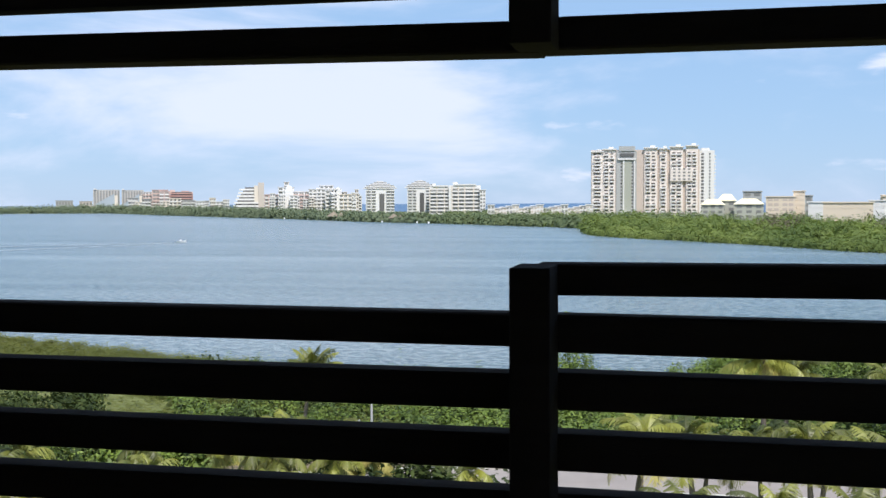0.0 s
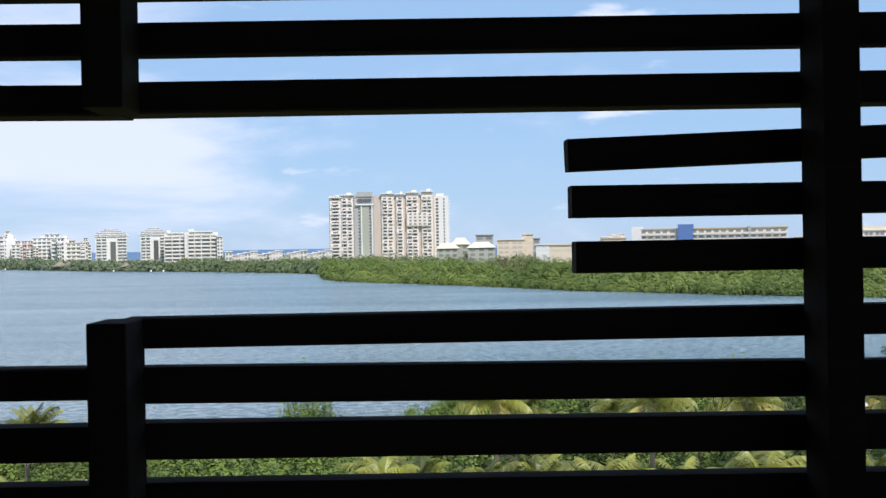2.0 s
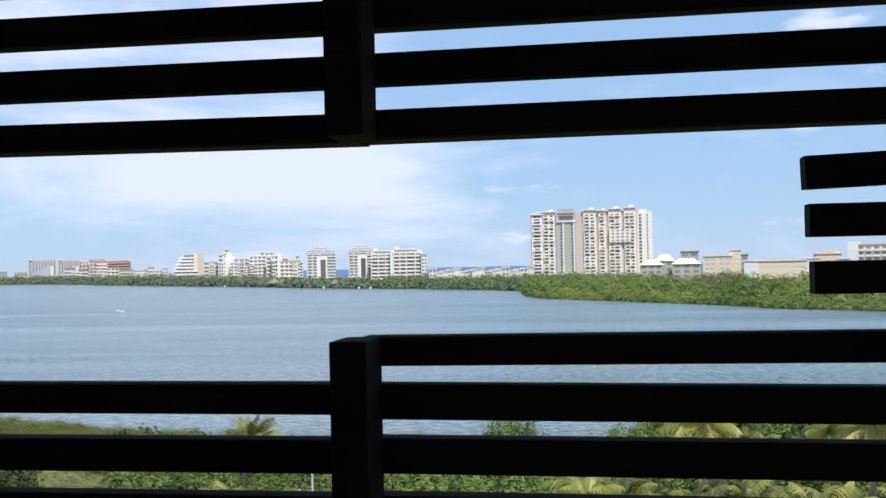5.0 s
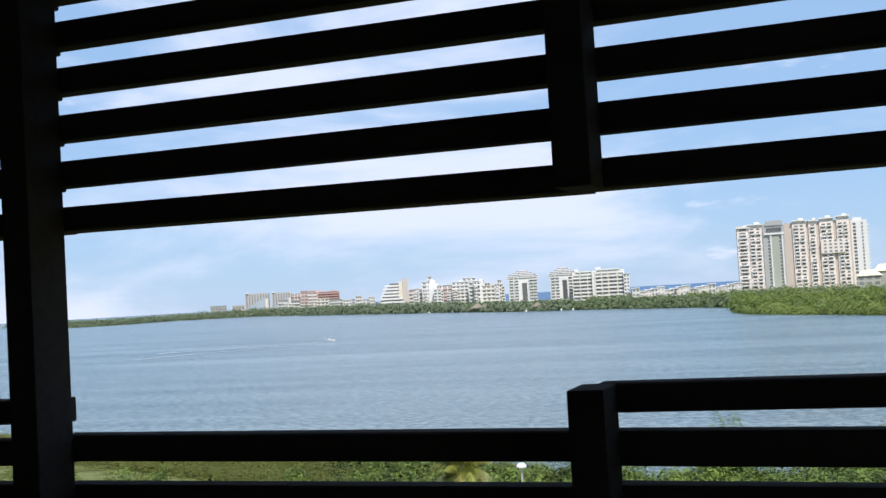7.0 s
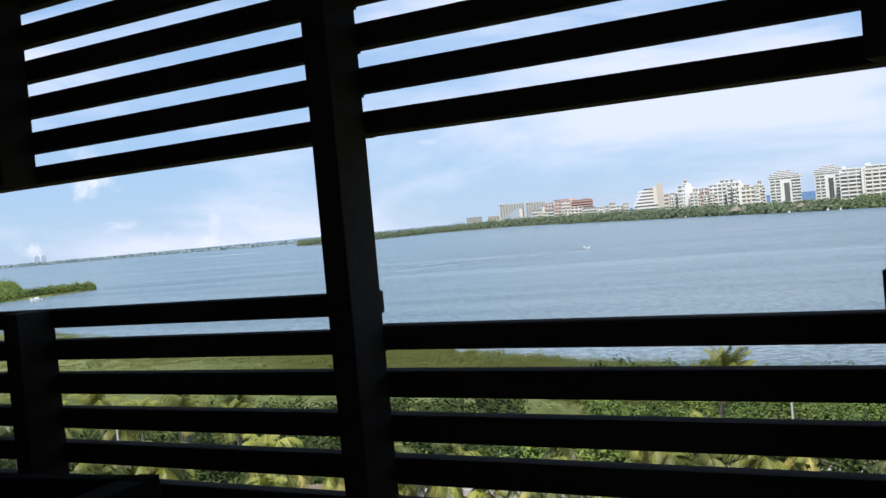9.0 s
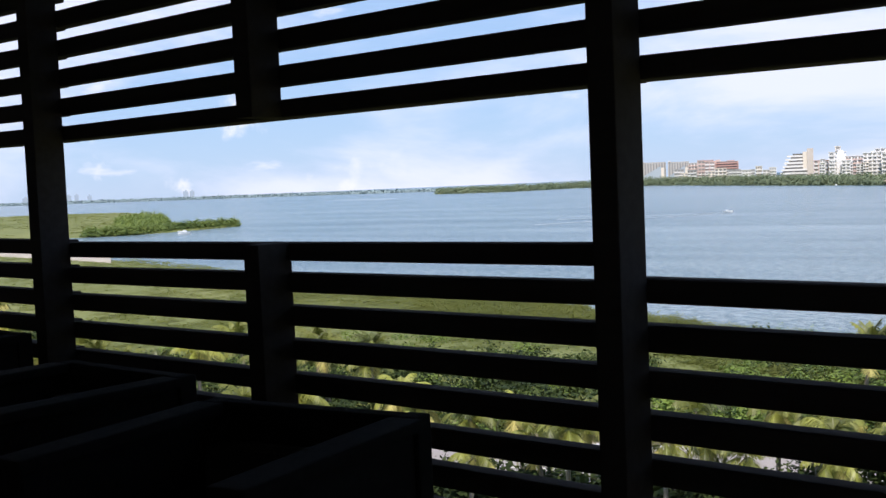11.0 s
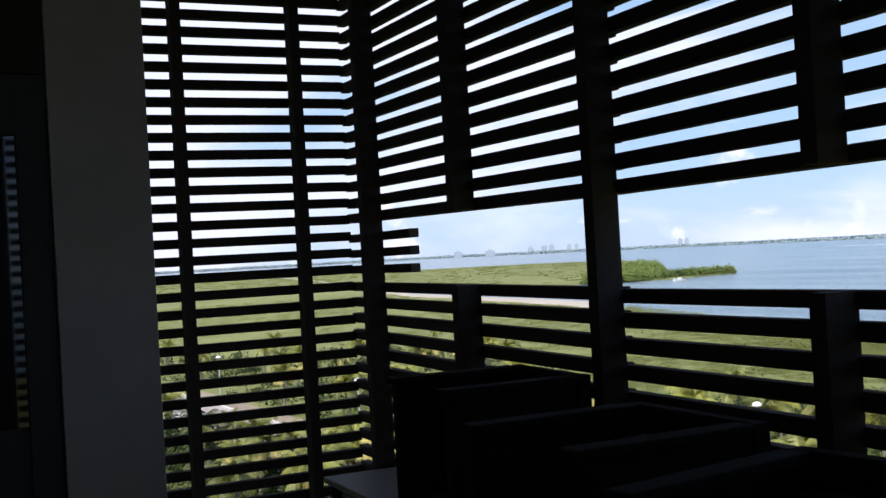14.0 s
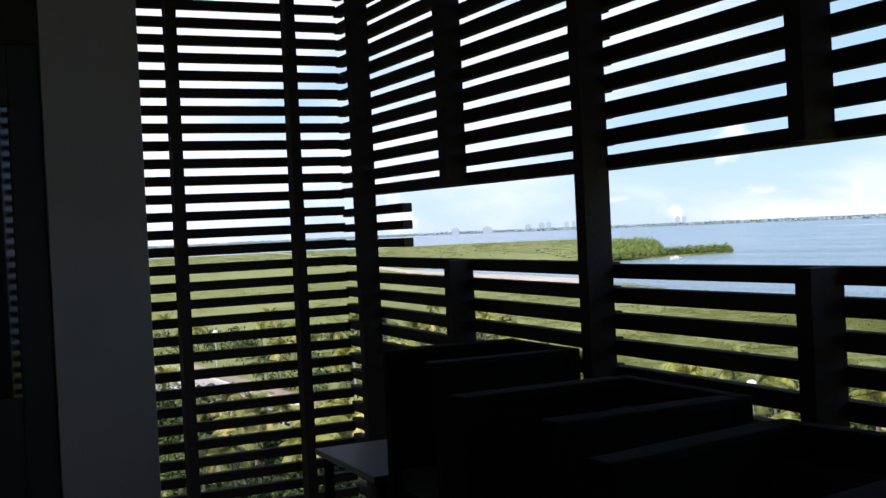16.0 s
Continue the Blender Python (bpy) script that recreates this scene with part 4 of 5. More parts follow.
PALMS += [(-25.8, 38.8, 5.4), (-23.4, 41.2, 5.2), (-21.0, 40.0, 5.6), (-18.9, 42.3, 5.2), (-16.6, 40.6, 5.5), (-14.2, 43.6, 5.2), (-12.4, 42.0, 5.4), (-28.6, 37.4, 5.2), (-31.2, 38.4, 5.2), (-34.0, 35.4, 5.0), (-19.6, 38.0, 5.0), (-15.4, 39.0, 5.2)]
BELT = np.random.default_rng(21)
for k in range(46):
    a_, r_ = BELT.uniform(-84, -62), BELT.uniform(56, 165)
    x, y = (float(c) for c in polar(a_, r_))
    if not -10.5 < float(road_dist(np.array([[x, y]]))[0]) < 3.5:
        PALMS.append((x, y, float(BELT.uniform(4.4, 5.4))))
for k in range(40):
    x = float(BELT.uniform(-68, -38))
    y = float(np.interp(x, [p[0] for p in edge], [p[1] for p in edge])) + float(BELT.uniform(4, 16) if x < -46 and k % 2 else BELT.uniform(-15, -10.5))
    PALMS.append((x, y, float(BELT.uniform(4.4, 5.4))))
PALMS += [(float(x), float(BELT.uniform(37, 46)), float(BELT.uniform(4.6, 5.6))) for x in np.arange(15, 38, 4.6)]
PALMS += [(float(x), float(BELT.uniform(61, 68)), float(BELT.uniform(4.0, 5.2))) for x in np.arange(8, 46, 4.4)]
PALMS += [(float(x), float(BELT.uniform(14, 34)), float(BELT.uniform(4.2, 5.2))) for x in np.arange(-104, -44, 3.0)]
for i, (x, y, hgt) in enumerate(PALMS):
    if -9.8 < float(road_dist(np.array([[x, y]]))[0]) < 0.8:
        continue
    hgt -= 0.8 if y > 55 and x > 6 else 1.2 if y > 55 else 1.5 if -34 < x < -6 else 0.8
    k = min(range(4), key=lambda j: abs(PALM_H[j] - hgt + 0.4 * math.sin(i * 2.3)))
    s = hgt / PALM_H[k]
    yellow = i % (2 if x > 10 else 3 if x > -2 else 7) == 1 and (y < 55 or x > 18) and (x, y) not in UPRIGHT
    if yellow:
        k, s = 4 + i % 2, hgt / 5.0
    if (x, y) in UPRIGHT:
        k, s = 6, hgt / 5.4
    elif x > 12:
        k, s = 10 if yellow else 9, hgt / 5.0
    elif -40 < x < -5 and y < 50:
        k, s = 7 + i % 2, (hgt + 0.7) / 5.4
    pt = thing("palm_tree", "coconut palm with mostly yellow fronds below the balcony" if yellow else "coconut palm with green and yellowing fronds below the balcony", "palm tree", (x, y, LAND_Z - 0.1), (i * 137) % 360, group="palms along the road")
    pt.scale = (s, s, s)
    part("trunk", PALM_KINDS[k][0], None, pt)
    if abs(math.degrees(math.atan2(x, y)) + 5) < 38 and math.hypot(x, y) < 64:
        for leaf in PALM_KINDS[k][2]:
            part("frond", leaf, None, pt)
    else:
        part("crown", PALM_KINDS[k][1], None, pt)

# palms standing dark at the back of the mangroves
for i in range(26):
    az_ = 13.5 + i * 0.72 + 0.3 * math.sin(i * 2.1)
    x, y = (float(c) for c in polar(az_, float(far_shore(az_)) + 120 + 40 * math.sin(i * 1.7)))
    pt = thing("palm_tree", "dark green palm behind the mangroves across the lagoon", "palm tree", (x, y, LAND_Z - 0.1), (i * 101) % 360, group="palms across the lagoon")
    s = 1.35 + 0.3 * math.sin(i * 3.3)
    pt.scale = (s, s, s)
    part("trunk", PALM_KINDS[i % 4][0], None, pt)
    part("crown", PALM_KINDS[i % 4][1], None, pt)


def street_lamp(x, y, top=4.95):
    """A thin pole with a white half-dome head."""
    lp = thing("street_lamp", "street lamp with a white domed head on a thin grey pole", "street lamp", (x, y, LAND_Z), group="lamps along the road")
    bm = bmesh.new()
    bmesh.ops.create_cone(bm, cap_ends=True, segments=10, radius1=0.08, radius2=0.05, depth=top + 0.2)
    bmesh.ops.translate(bm, vec=(0, 0, (top + 0.2) / 2), verts=bm.verts)
    part("pole", bm, GREY, lp)
    bm = bmesh.new()
    bmesh.ops.create_uvsphere(bm, u_segments=16, v_segments=10, radius=0.28)
    for vtx in bm.verts:
        vtx.co.z = max(vtx.co.z, -0.05) * 0.75
    bmesh.ops.translate(bm, vec=(0, 0, top + 0.2), verts=bm.verts)
    part("head", bm, HULL, lp, "white domed lamp head")
    bm = bmesh.new()
    bmesh.ops.create_cone(bm, cap_ends=True, segments=10, radius1=0.16, radius2=0.16, depth=0.3)
    bmesh.ops.translate(bm, vec=(0, 0, 0.4), verts=bm.verts)
    part("base", bm, KERB, lp)


for x, y in ((-16.0, 55.6), (-48.8, 39.7), (-80.6, 28.0), (-114.0, 25.3), (24.9, 58.9)):
    street_lamp(x, y)
sg = thing("marker_post", "white roadside marker post on the verge", "post", (-16.7, 55.4, LAND_Z))
part("shaft", boxed(-0.07, 0.07, -0.07, 0.07, 0.0, 2.6, bev=0.01), HULL, sg)
part("cap", boxed(-0.09, 0.09, -0.09, 0.09, 2.6, 2.7, bev=0.01), GREY, sg)

# ---- buildings across the lagoon ----
BOXES = {}


def unit(material):
    """A unit box mesh, base at z 0, front at y 0."""
    if material.name not in BOXES:
        BOXES[material.name] = mesh_from(boxed(-0.5, 0.5, 0, 1, 0, 1), "box", material)
    return BOXES[material.name]


def block(name, parent, material, x, y, z, w, d, h, label=""):
    ob = part(name, unit(material), None, parent, label)
    ob.matrix_local = Matrix.Translation((x, y, z)) @ Matrix.Diagonal((w, d, h, 1))
    return ob


def site(name, label, az0, az1, dist, category="building"):
    """An Empty at a building's base that faces the balcony; returns it and its width."""
    a = radians(float(turned((az0 + az1) / 2)))
    w = 2 * dist * math.tan(radians(abs(az1 - az0) / 2))
    return thing(name, label, category, (dist * math.sin(a), dist * math.cos(a), LAND_Z), -math.degrees(a)), w


def height_at(el, dist):
    return 1.6 + dist * math.tan(radians(el)) - LAND_Z


def bay(parent, x, w, y, floors, fh, z0, wall, glass=WINDOW, balcony=None, depth=1.2, cover=0.62, nwin=2):
    """A column of windows, and balconies before them where it has some."""
    for f in range(floors):
        z = z0 + f * fh
        for i in range(nwin):
            ww = w / nwin
            block("window", parent, glass, x - w / 2 + ww * (i + 0.5), y - 0.12, z + fh * 0.3, ww * 0.78, 0.3, fh * cover * 0.85)
        if balcony:
            block("balcony", parent, balcony, x, y - depth, z, w, depth, fh * 0.36)


def slab_building(az0, az1, dist, el, floors, bays, wall, label, balcony=None, depth=14, roof=None, name="hotel_building", glass=SOFTWINDOW):
    b, w = site(name, label, az0, az1, dist)
    H = height_at(el, dist)
    block("wall", b, wall, 0, 0, 0, w, depth, H - 0.6)
    block("roof", b, roof or wall, 0, -0.6, H - 0.6, w + 1.2, depth + 1.2, 0.6)
    fh = (H - 1.2) / floors
    bw = w / bays
    for i in range(bays):
        bay(b, -w / 2 + bw * (i + 0.5), bw * 0.82, 0, floors, fh, 0.4, wall, glass=glass, balcony=balcony, nwin=1 if bw < 6 else 2)
    return b, w, H


def tower():
    b, w = site("apartment_tower", "tall beige and white apartment tower with rows of balconies", -4.45, 0.98, 950)
    H = height_at(2.54, 950)
    F = 19
    fh = (H - 3) / F
    block("wall", b, TAN, 0, 2, 0, w, 22, H)
    block("end_wall", b, WHITE, w / 2 + 6.2, 6, 0, 12.4, 26, H - 1, "pale end wall")
    block("roof", b, WHITE, w / 2 + 5.0, 7, H - 1, 7, 12, 2.2)
    for f in range(1, F):
        block("balcony", b, WHITE, w / 2 + 12.9, 8, f * fh, 1.6, 12, fh * 0.34)
    for f in range(1, F):
        for i in (0, 1):
            block("window", b, SOFTWINDOW if i else WINDOW, w / 2 + 2.6 + i * 6.0, 5.8, f * fh + 1, 2.2 - i, 0.4, 1.7)
    bays = ((-0.44, 0.09, 1, -1.8), (-0.33, 0.10, 2, 0.2), (0.055, 0.10, 2, 1.0), (0.17, 0.05, 1, 0.4), (0.29, 0.10, 2, 1.6), (0.43, 0.09, 2, 2.4))
    rnd = random.Random(9)
    for c, ww, n, up in bays:
        block("wall", b, ROSE, c * w, 0.6, 0, ww * w + 1.6, 2.2, H + up)
        sub = ww * w / n
        for f in range(F):
            z = 1.2 + f * fh
            for i in range(n):
                x = c * w - ww * w / 2 + sub * (i + 0.5)
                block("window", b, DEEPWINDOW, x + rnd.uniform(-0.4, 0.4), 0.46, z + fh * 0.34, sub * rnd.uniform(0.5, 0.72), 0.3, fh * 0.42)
                if rnd.random() < 0.72:
                    block("balcony", b, WHITE, x, -0.8, z - fh * 0.02, sub * rnd.uniform(0.7, 0.92), 1.4, fh * 0.34)
        block("roof", b, WHITE, c * w, -0.9, H + up, ww * w + 3, 7, 0.9)
        block("roof", b, WHITE, c * w + 1.5, 2, H + up + 0.9, ww * w * 0.45, 4, 1.6)
    block("wall", b, ROSE, 0.335 * w, -1.2, H * 0.53, 0.2 * w, 2, H * 0.19, "pinkish block of balconies")
    for f in range(4):
        for i in range(4):
            block("window", b, SOFTWINDOW, (0.27 + 0.045 * i) * w, -1.35, H * 0.53 + f * fh + 0.9, 2.0, 0.3, 1.3)
    # glazed middle
    block("wall", b, GREY, -0.17 * w, 0.9, 0, 0.19 * w, 2, H - 1)
    block("window", b, TEAL, -0.165 * w, 0.4, 4, 0.085 * w, 0.8, H - 13, "tall green glazed middle")
    for dx in (-0.215, -0.115):
        bay(b, dx * w, 0.022 * w, 0.9, F - 3, fh, 1.2, GREY, nwin=1)
        block("pier", b, WHITE, (dx + 0.02) * w, -0.1, 0, 1.0, 1.4, H - 8)
    block("roof", b, GREY, -0.165 * w, 0.2, H - 1, 0.15 * w, 12, 4.0)
    block("window", b, WINDOW, -0.165 * w, 0.0, H - 5.5, 0.13 * w, 0.6, 2.6)
    block("balcony", b, WHITE, -0.165 * w, -0.6, H - 8.5, 0.17 * w, 2, 1.3)
    block("porch", b, WHITE, -0.165 * w, -3, 2.5, 0.1 * w, 5, 2.5)


tower()


def dome_hotel(az0, az1, dist, el, label):
    b, w = site("hotel_building", label, az0, az1, dist)
    H = height_at(el, dist)
    body = H * 0.76
    F = 9
    fh = body / F
    block("wall", b, WHITE, 0, 0, 0, w * 0.92, w * 0.7, body)
    block("window", b, WINDOW, 0.06 * w, -0.4, 3, 0.16 * w, 0.6, body - 8)
    for c in (-0.36, -0.2, 0.27, 0.4):
        bay(b, c * w, 0.14 * w, 0, F, fh, 0.6, WHITE, balcony=WHITE, depth=1.4, nwin=1, glass=SOFTWINDOW)
    for i, s in enumerate((1.1, 1.0, 0.7, 0.46, 0.22)):
        block("roof", b, WHITE, 0, (1 - s) * w * 0.3, body + i * (H - body) / 5, w * s, w * 0.7 * s, (H - body) / 5 * 0.45)
        if i < 4:
            block("wall", b, SOFTWINDOW, 0, (1 - s) * w * 0.3 + 1.2, body + i * (H - body) / 5, w * s * 0.88, w * 0.6 * s, (H - body) / 5)
    return b


dome_hotel(-16.1, -14.5, 1100, 1.06, "white hotel block with a stepped round crown")
dome_hotel(-13.95, -12.5, 1110, 1.1, "white hotel wing with a stepped round crown")
def banded(az0, az1, dist, el, floors, piers, label):
    """A white hotel front: long balcony bands over dark recesses between broad piers."""
    b, w = site("hotel_building", label, az0, az1, dist)
    H = height_at(el, dist)
    block("wall", b, WHITE, 0, 0, 0, w, 14, H)
    fh = H / floors
    n = len(piers) - 1
    for i in range(n):
        x0, x1 = (piers[i] - 0.5) * w, (piers[i + 1] - 0.5) * w
        for f in range(floors - 1):
            block("window", b, SOFTWINDOW, (x0 + x1) / 2, -0.15, f * fh + fh * 0.62, (x1 - x0) * 0.86, 0.4, fh * 0.5)
            block("balcony", b, WHITE, (x0 + x1) / 2, -1.4, f * fh + fh * 0.2, (x1 - x0) * 0.86, 1.4, fh * 0.3)
        block("pier", b, CREAM, x0, -1.0, 0, w * 0.035, 1.4, H * 0.97)
    block("roof", b, WHITE, 0, -1, H, w * 0.7, 12, 1.2)
    block("roof", b, WHITE, -w * 0.3, 1, H + 1.2, w * 0.16, 8, 2.0)


banded(-12.75, -11.6, 1085, 0.72, 8, (0.02, 0.34, 0.67, 0.98), "white hotel block with dark balcony bands")
banded(-11.75, -10.1, 1080, 0.78, 8, (0.1, 0.3, 0.5, 0.78, 0.98), "white hotel block with dark balcony bands")
slab_building(-10.15, -9.85, 1075, 0.56, 7, 2, WHITE, "narrow white stair wing of the hotel")
# row of low white townhouses
for i in range(17):
    a0 = -9.75 + i * 0.315
    slab_building(a0, a0 + 0.36, 890 + 9 * ((i * 5) % 4), -0.22 - 0.06 * ((i * 7) % 4), 3, 2, WHITE, "low white townhouse with flat roof and small windows", depth=12, name="townhouse", glass=BEIGE if i % 3 else SOFTWINDOW)
# groups to the west
WESTRNG = random.Random(5)


def fin_hotel(az0, az1, dist, el, fins, label):
    """A pale slab with tall dark slots between fins and a lower sloping wing before it."""
    b, w = site("hotel_building", label, az0, az1, dist)
    H = height_at(el, dist)
    block("wall", b, GREY, 0, 0, 0, w, 16, H)
    for i in range(fins):
        x = -w / 2 + w * (i + 0.5) / fins
        block("window", b, SOFTWINDOW, x + w * 0.1 / fins, -0.5, H * 0.4, w * 0.3 / fins, 0.8, H * 0.55)
        block("fin", b, BEIGE, x - w * 0.28 / fins, -1.2, 0, w * 0.16 / fins, 1.6, H)
    block("roof", b, WHITE, -w * 0.42, -1.5, H, w * 0.1, 10, 1.5)
    bm = bmesh.new()
    z = H * 0.82
    vs = [bm.verts.new(p) for p in ((-w * 0.4, -22, 0), (w * 0.3, -22, 0), (w * 0.3, -22, z), (-w * 0.4, -22, z * 0.45), (-w * 0.4, -4, 0), (w * 0.3, -4, 0), (w * 0.3, -4, z), (-w * 0.4, -4, z * 0.45))]
    for q in ((0, 1, 2, 3), (5, 4, 7, 6), (1, 5, 6, 2), (4, 0, 3, 7), (3, 2, 6, 7), (4, 5, 1, 0)):
        bm.faces.new([vs[k] for k in q])
    part("wing", bm, HAZEBLUE, b, "grey-blue sloping wing")
    block("wall", b, CREAM, 0.36 * w, -20, 0, w * 0.12, 14, z * 0.9)


fin_hotel(-29.55, -28.3, 1660, 0.6, 9, "grey hotel slab with tall dark slots")
fin_hotel(-28.2, -27.15, 1650, 0.58, 8, "grey hotel slab with tall dark slots")
slab_building(-27.2, -26.75, 1640, 0.5, 6, 3, WHITE, "white hotel wing on the far shore", balcony=PINK)


def red_hotel(az0, az1, dist, el, floors, label):
    b, w = site("hotel_building", label, az0, az1, dist)
    H = height_at(el, dist)
    block("wall", b, PINK, 0, 0, 0, w, 16, H)
    fh = H / floors
    for f in range(floors // 2, floors):
        block("balcony", b, RED, 0.05 * w, -1.6, f * fh, w * 0.88, 1.8, fh * 0.5)
        block("window", b, WINDOW, 0.05 * w, -0.3, f * fh + fh * 0.55, w * 0.8, 0.6, fh * 0.35)
    block("roof", b, PINK, -w * 0.3, 2, H, w * 0.2, 10, 2.5)
    block("roof", b, RED, w * 0.2, 2, H, w * 0.3, 10, 1.0)


slab_building(-26.75, -25.95, 1620, 0.6, 6, 2, PINK, "pink hotel block on the far shore", roof=PINK)
slab_building(-26.4, -25.9, 1615, 0.52, 6, 2, PINK, "pink hotel block on the far shore", balcony=WHITE)
red_hotel(-26.0, -24.75, 1625, 0.5, 8, "pink hotel with red balcony bands muted for haze")
for i in range(15):
    a0 = -27.9 + i * 0.33
    slab_building(a0, a0 + WESTRNG.uniform(0.3, 0.6), WESTRNG.uniform(1540, 1600), WESTRNG.uniform(-0.02, 0.26) - 0.02 * max(0, i - 9), 4, 3, WESTRNG.choice([WHITE, CREAM, WHITE, PINK, GREY]), "low pale hotel terrace on the far shore", balcony=WESTRNG.choice([WHITE, None]), depth=10, glass=WESTRNG.choice([WINDOW, SOFTWINDOW]))
slab_building(-31.3, -30.5, 1700, 0.08, 2, 6, GREY, "low grey building among the far trees", depth=10, glass=SOFTWINDOW)
slab_building(-30.2, -29.6, 1690, 0.04, 2, 4, BEIGE, "low beige building among the far trees", depth=10, glass=SOFTWINDOW)


def pyramid():
    b, w = site("hotel_building", "cream stepped pyramid hotel with a square tower", -23.05, -21.1, 1330)
    H = height_at(0.72, 1330)
    n = 8
    for i in range(n):
        s = 1 - 0.075 * i
        block("terrace", b, WHITE, -0.06 * w * (1 - s) * 4 + 0.04 * w * i * 0.5, 1.2 * i, i * H / n, w * 0.86 * s, 24 - 2 * i, H / n * 0.55)
        block("window", b, WINDOW, 0.02 * w * i, 1.2 * i + 1.5, i * H / n + H / n * 0.5, w * 0.8 * s, 20 - 2 * i, H / n * 0.5)
    block("tower", b, BEIGE, 0.37 * w, 2, 0, 0.15 * w, 14, height_at(0.95, 1330))
    block("tower", b, CREAM, 0.25 * w, 4, 0, 0.12 * w, 12, height_at(0.8, 1330))


pyramid()
for a0, a1, dd, el, fl_, by, wl, bl in ((-21.2, -20.5, 1290, 0.35, 5, 3, PINK, WHITE), (-20.5, -19.7, 1270, 0.72, 7, 3, WHITE, WHITE), (-19.75, -18.9, 1240, 0.5, 6, 3, WHITE, PINK), (-18.95, -18.1, 1220, 0.62, 7, 4, WHITE, WHITE),
                                        (-18.1, -17.3, 1200, 0.55, 6, 3, WHITE, WHITE), (-17.4, -16.5, 1190, 0.35, 5, 4, CREAM, WHITE), (-18.4, -17.7, 1260, 0.8, 8, 3, WHITE, WHITE), (-20.2, -19.95, 1300, 0.98, 9, 1, CREAM, WHITE)):
    slab_building(a0, a1, dd, el, fl_, by, wl, "white and cream seaside block on the far shore", balcony=bl, depth=12, name="apartment_building")
for i in range(26):
    a0 = WESTRNG.uniform(-21.2, -16.5)
    dd = WESTRNG.uniform(1180, 1290)
    wd = WESTRNG.uniform(0.15, 0.42)
    slab_building(a0, a0 + wd, dd, WESTRNG.uniform(0.05, 0.66), 6, 2, WESTRNG.choice([WHITE, WHITE, WHITE, CREAM, PINK]), "white seaside villa block on the far shore", balcony=WHITE, depth=8, name="apartment_building", glass=WESTRNG.choice([WINDOW, SOFTWINDOW]))


def dome(az_, dist, el, rad):
    x, y = polar(az_, dist)
    d = thing("domed_pavilion", "white pavilion with a rounded dome", "building", (x, y, LAND_Z), -az_)
    H = height_at(el, dist)
    block("wall", d, WHITE, 0, 0, 0, rad * 2.2, rad * 2, H - rad)
    bm = bmesh.new()
    bmesh.ops.create_uvsphere(bm, u_segments=16, v_segments=10, radius=rad)
    bmesh.ops.scale(bm, vec=(1, 1, 1.1), verts=bm.verts)
    bmesh.ops.translate(bm, vec=(0, rad, H - rad), verts=bm.verts)
    part("dome", bm, WHITE, d)


for az_, dd, el, rad in ((-19.95, 1230, 0.78, 4), (-18.5, 1230, 0.66, 2.4), (-17.45, 1190, 0.68, 2.2)):
    dome(az_, dd, el, rad)
# to the east of the tower


def hipped(az0, az1, dist, el, label, wall, roofmat):
    b, w = site("villa", label, az0, az1, dist)
    H = height_at(el, dist)
    block("wall", b, wall, 0, 0, 0, w, 12, H * 0.78)
    bm = bmesh.new()
    z0, z1 = H * 0.78, H
    vs = [bm.verts.new(p) for p in ((-w / 2 - 0.8, -0.8, z0), (w / 2 + 0.8, -0.8, z0), (w / 2 + 0.8, 12.8, z0), (-w / 2 - 0.8, 12.8, z0), (-w * 0.25, 6, z1), (w * 0.25, 6, z1))]
    for q in ((0, 1, 5, 4), (1, 2, 5), (2, 3, 4, 5), (3, 0, 4), (3, 2, 1, 0)):
        bm.faces.new([vs[k] for k in q])
    part("roof", bm, roofmat, b)
    n = max(2, int(w / 4))
    for i in range(n):
        bay(b, -w / 2 + w / n * (i + 0.5), w / n * 0.7, 0, 4, H * 0.78 / 4.2, 0.5, wall, glass=SOFTWINDOW, nwin=1)


hipped(1.1, 2.2, 640, 0.02, "grey-green villa with a pale hipped roof", SAGE, STRAW)
hipped(1.9, 2.75, 655, 0.27, "grey-green villa with a pale hipped roof", SAGE, STRAW)
hipped(2.7, 4.1, 640, 0.04, "grey-green villa with a pale hipped roof", SAGE, STRAW)
slab_building(3.1, 4.0, 760, 0.42, 5, 2, GREY, "grey block with a flat roof", depth=10, name="apartment_building", glass=SOFTWINDOW)
slab_building(4.2, 5.6, 720, 0.15, 5, 2, BUFF, "plain buff block with few windows", depth=10, name="apartment_building", glass=TAN)
slab_building(5.5, 6.05, 725, 0.42, 6, 1, BUFF, "plain buff stair block", depth=10, name="apartment_building", glass=BUFF)
slab_building(6.05, 6.4, 760, 0.2, 4, 1, GREY, "narrow grey glazed block", depth=8, name="apartment_building")
for a0, a1, dd, el, wl in ((6.2, 7.3, 640, -0.12, WHITE), (6.9, 9.2, 600, -0.14, BUFF), (9.0, 9.8, 640, -0.05, WHITE), (9.6, 10.8, 690, 0.15, BUFF), (10.6, 11.2, 640, -0.1, WHITE)):
    slab_building(a0, a1, dd, el, 3, 3, wl, "long low pale building with flat roofs", depth=12, name="low_building", glass=wl)
for az_, el, sz in ((9.75, 0.2, 6), (10.1, 0.3, 4), (10.35, 0.24, 5), (10.6, 0.34, 3)):
    x, y = polar(az_, 692)
    hb = thing("roof_hut", "small tan roof structure", "building", (x, y, LAND_Z), -az_)
    block("wall", hb, BUFF, 0, 0, 0, sz, 5, height_at(el, 692) - 0.4)
    block("roof", hb, CREAM, 0, -0.3, height_at(el, 692) - 0.4, sz + 0.6, 5.6, 0.4)


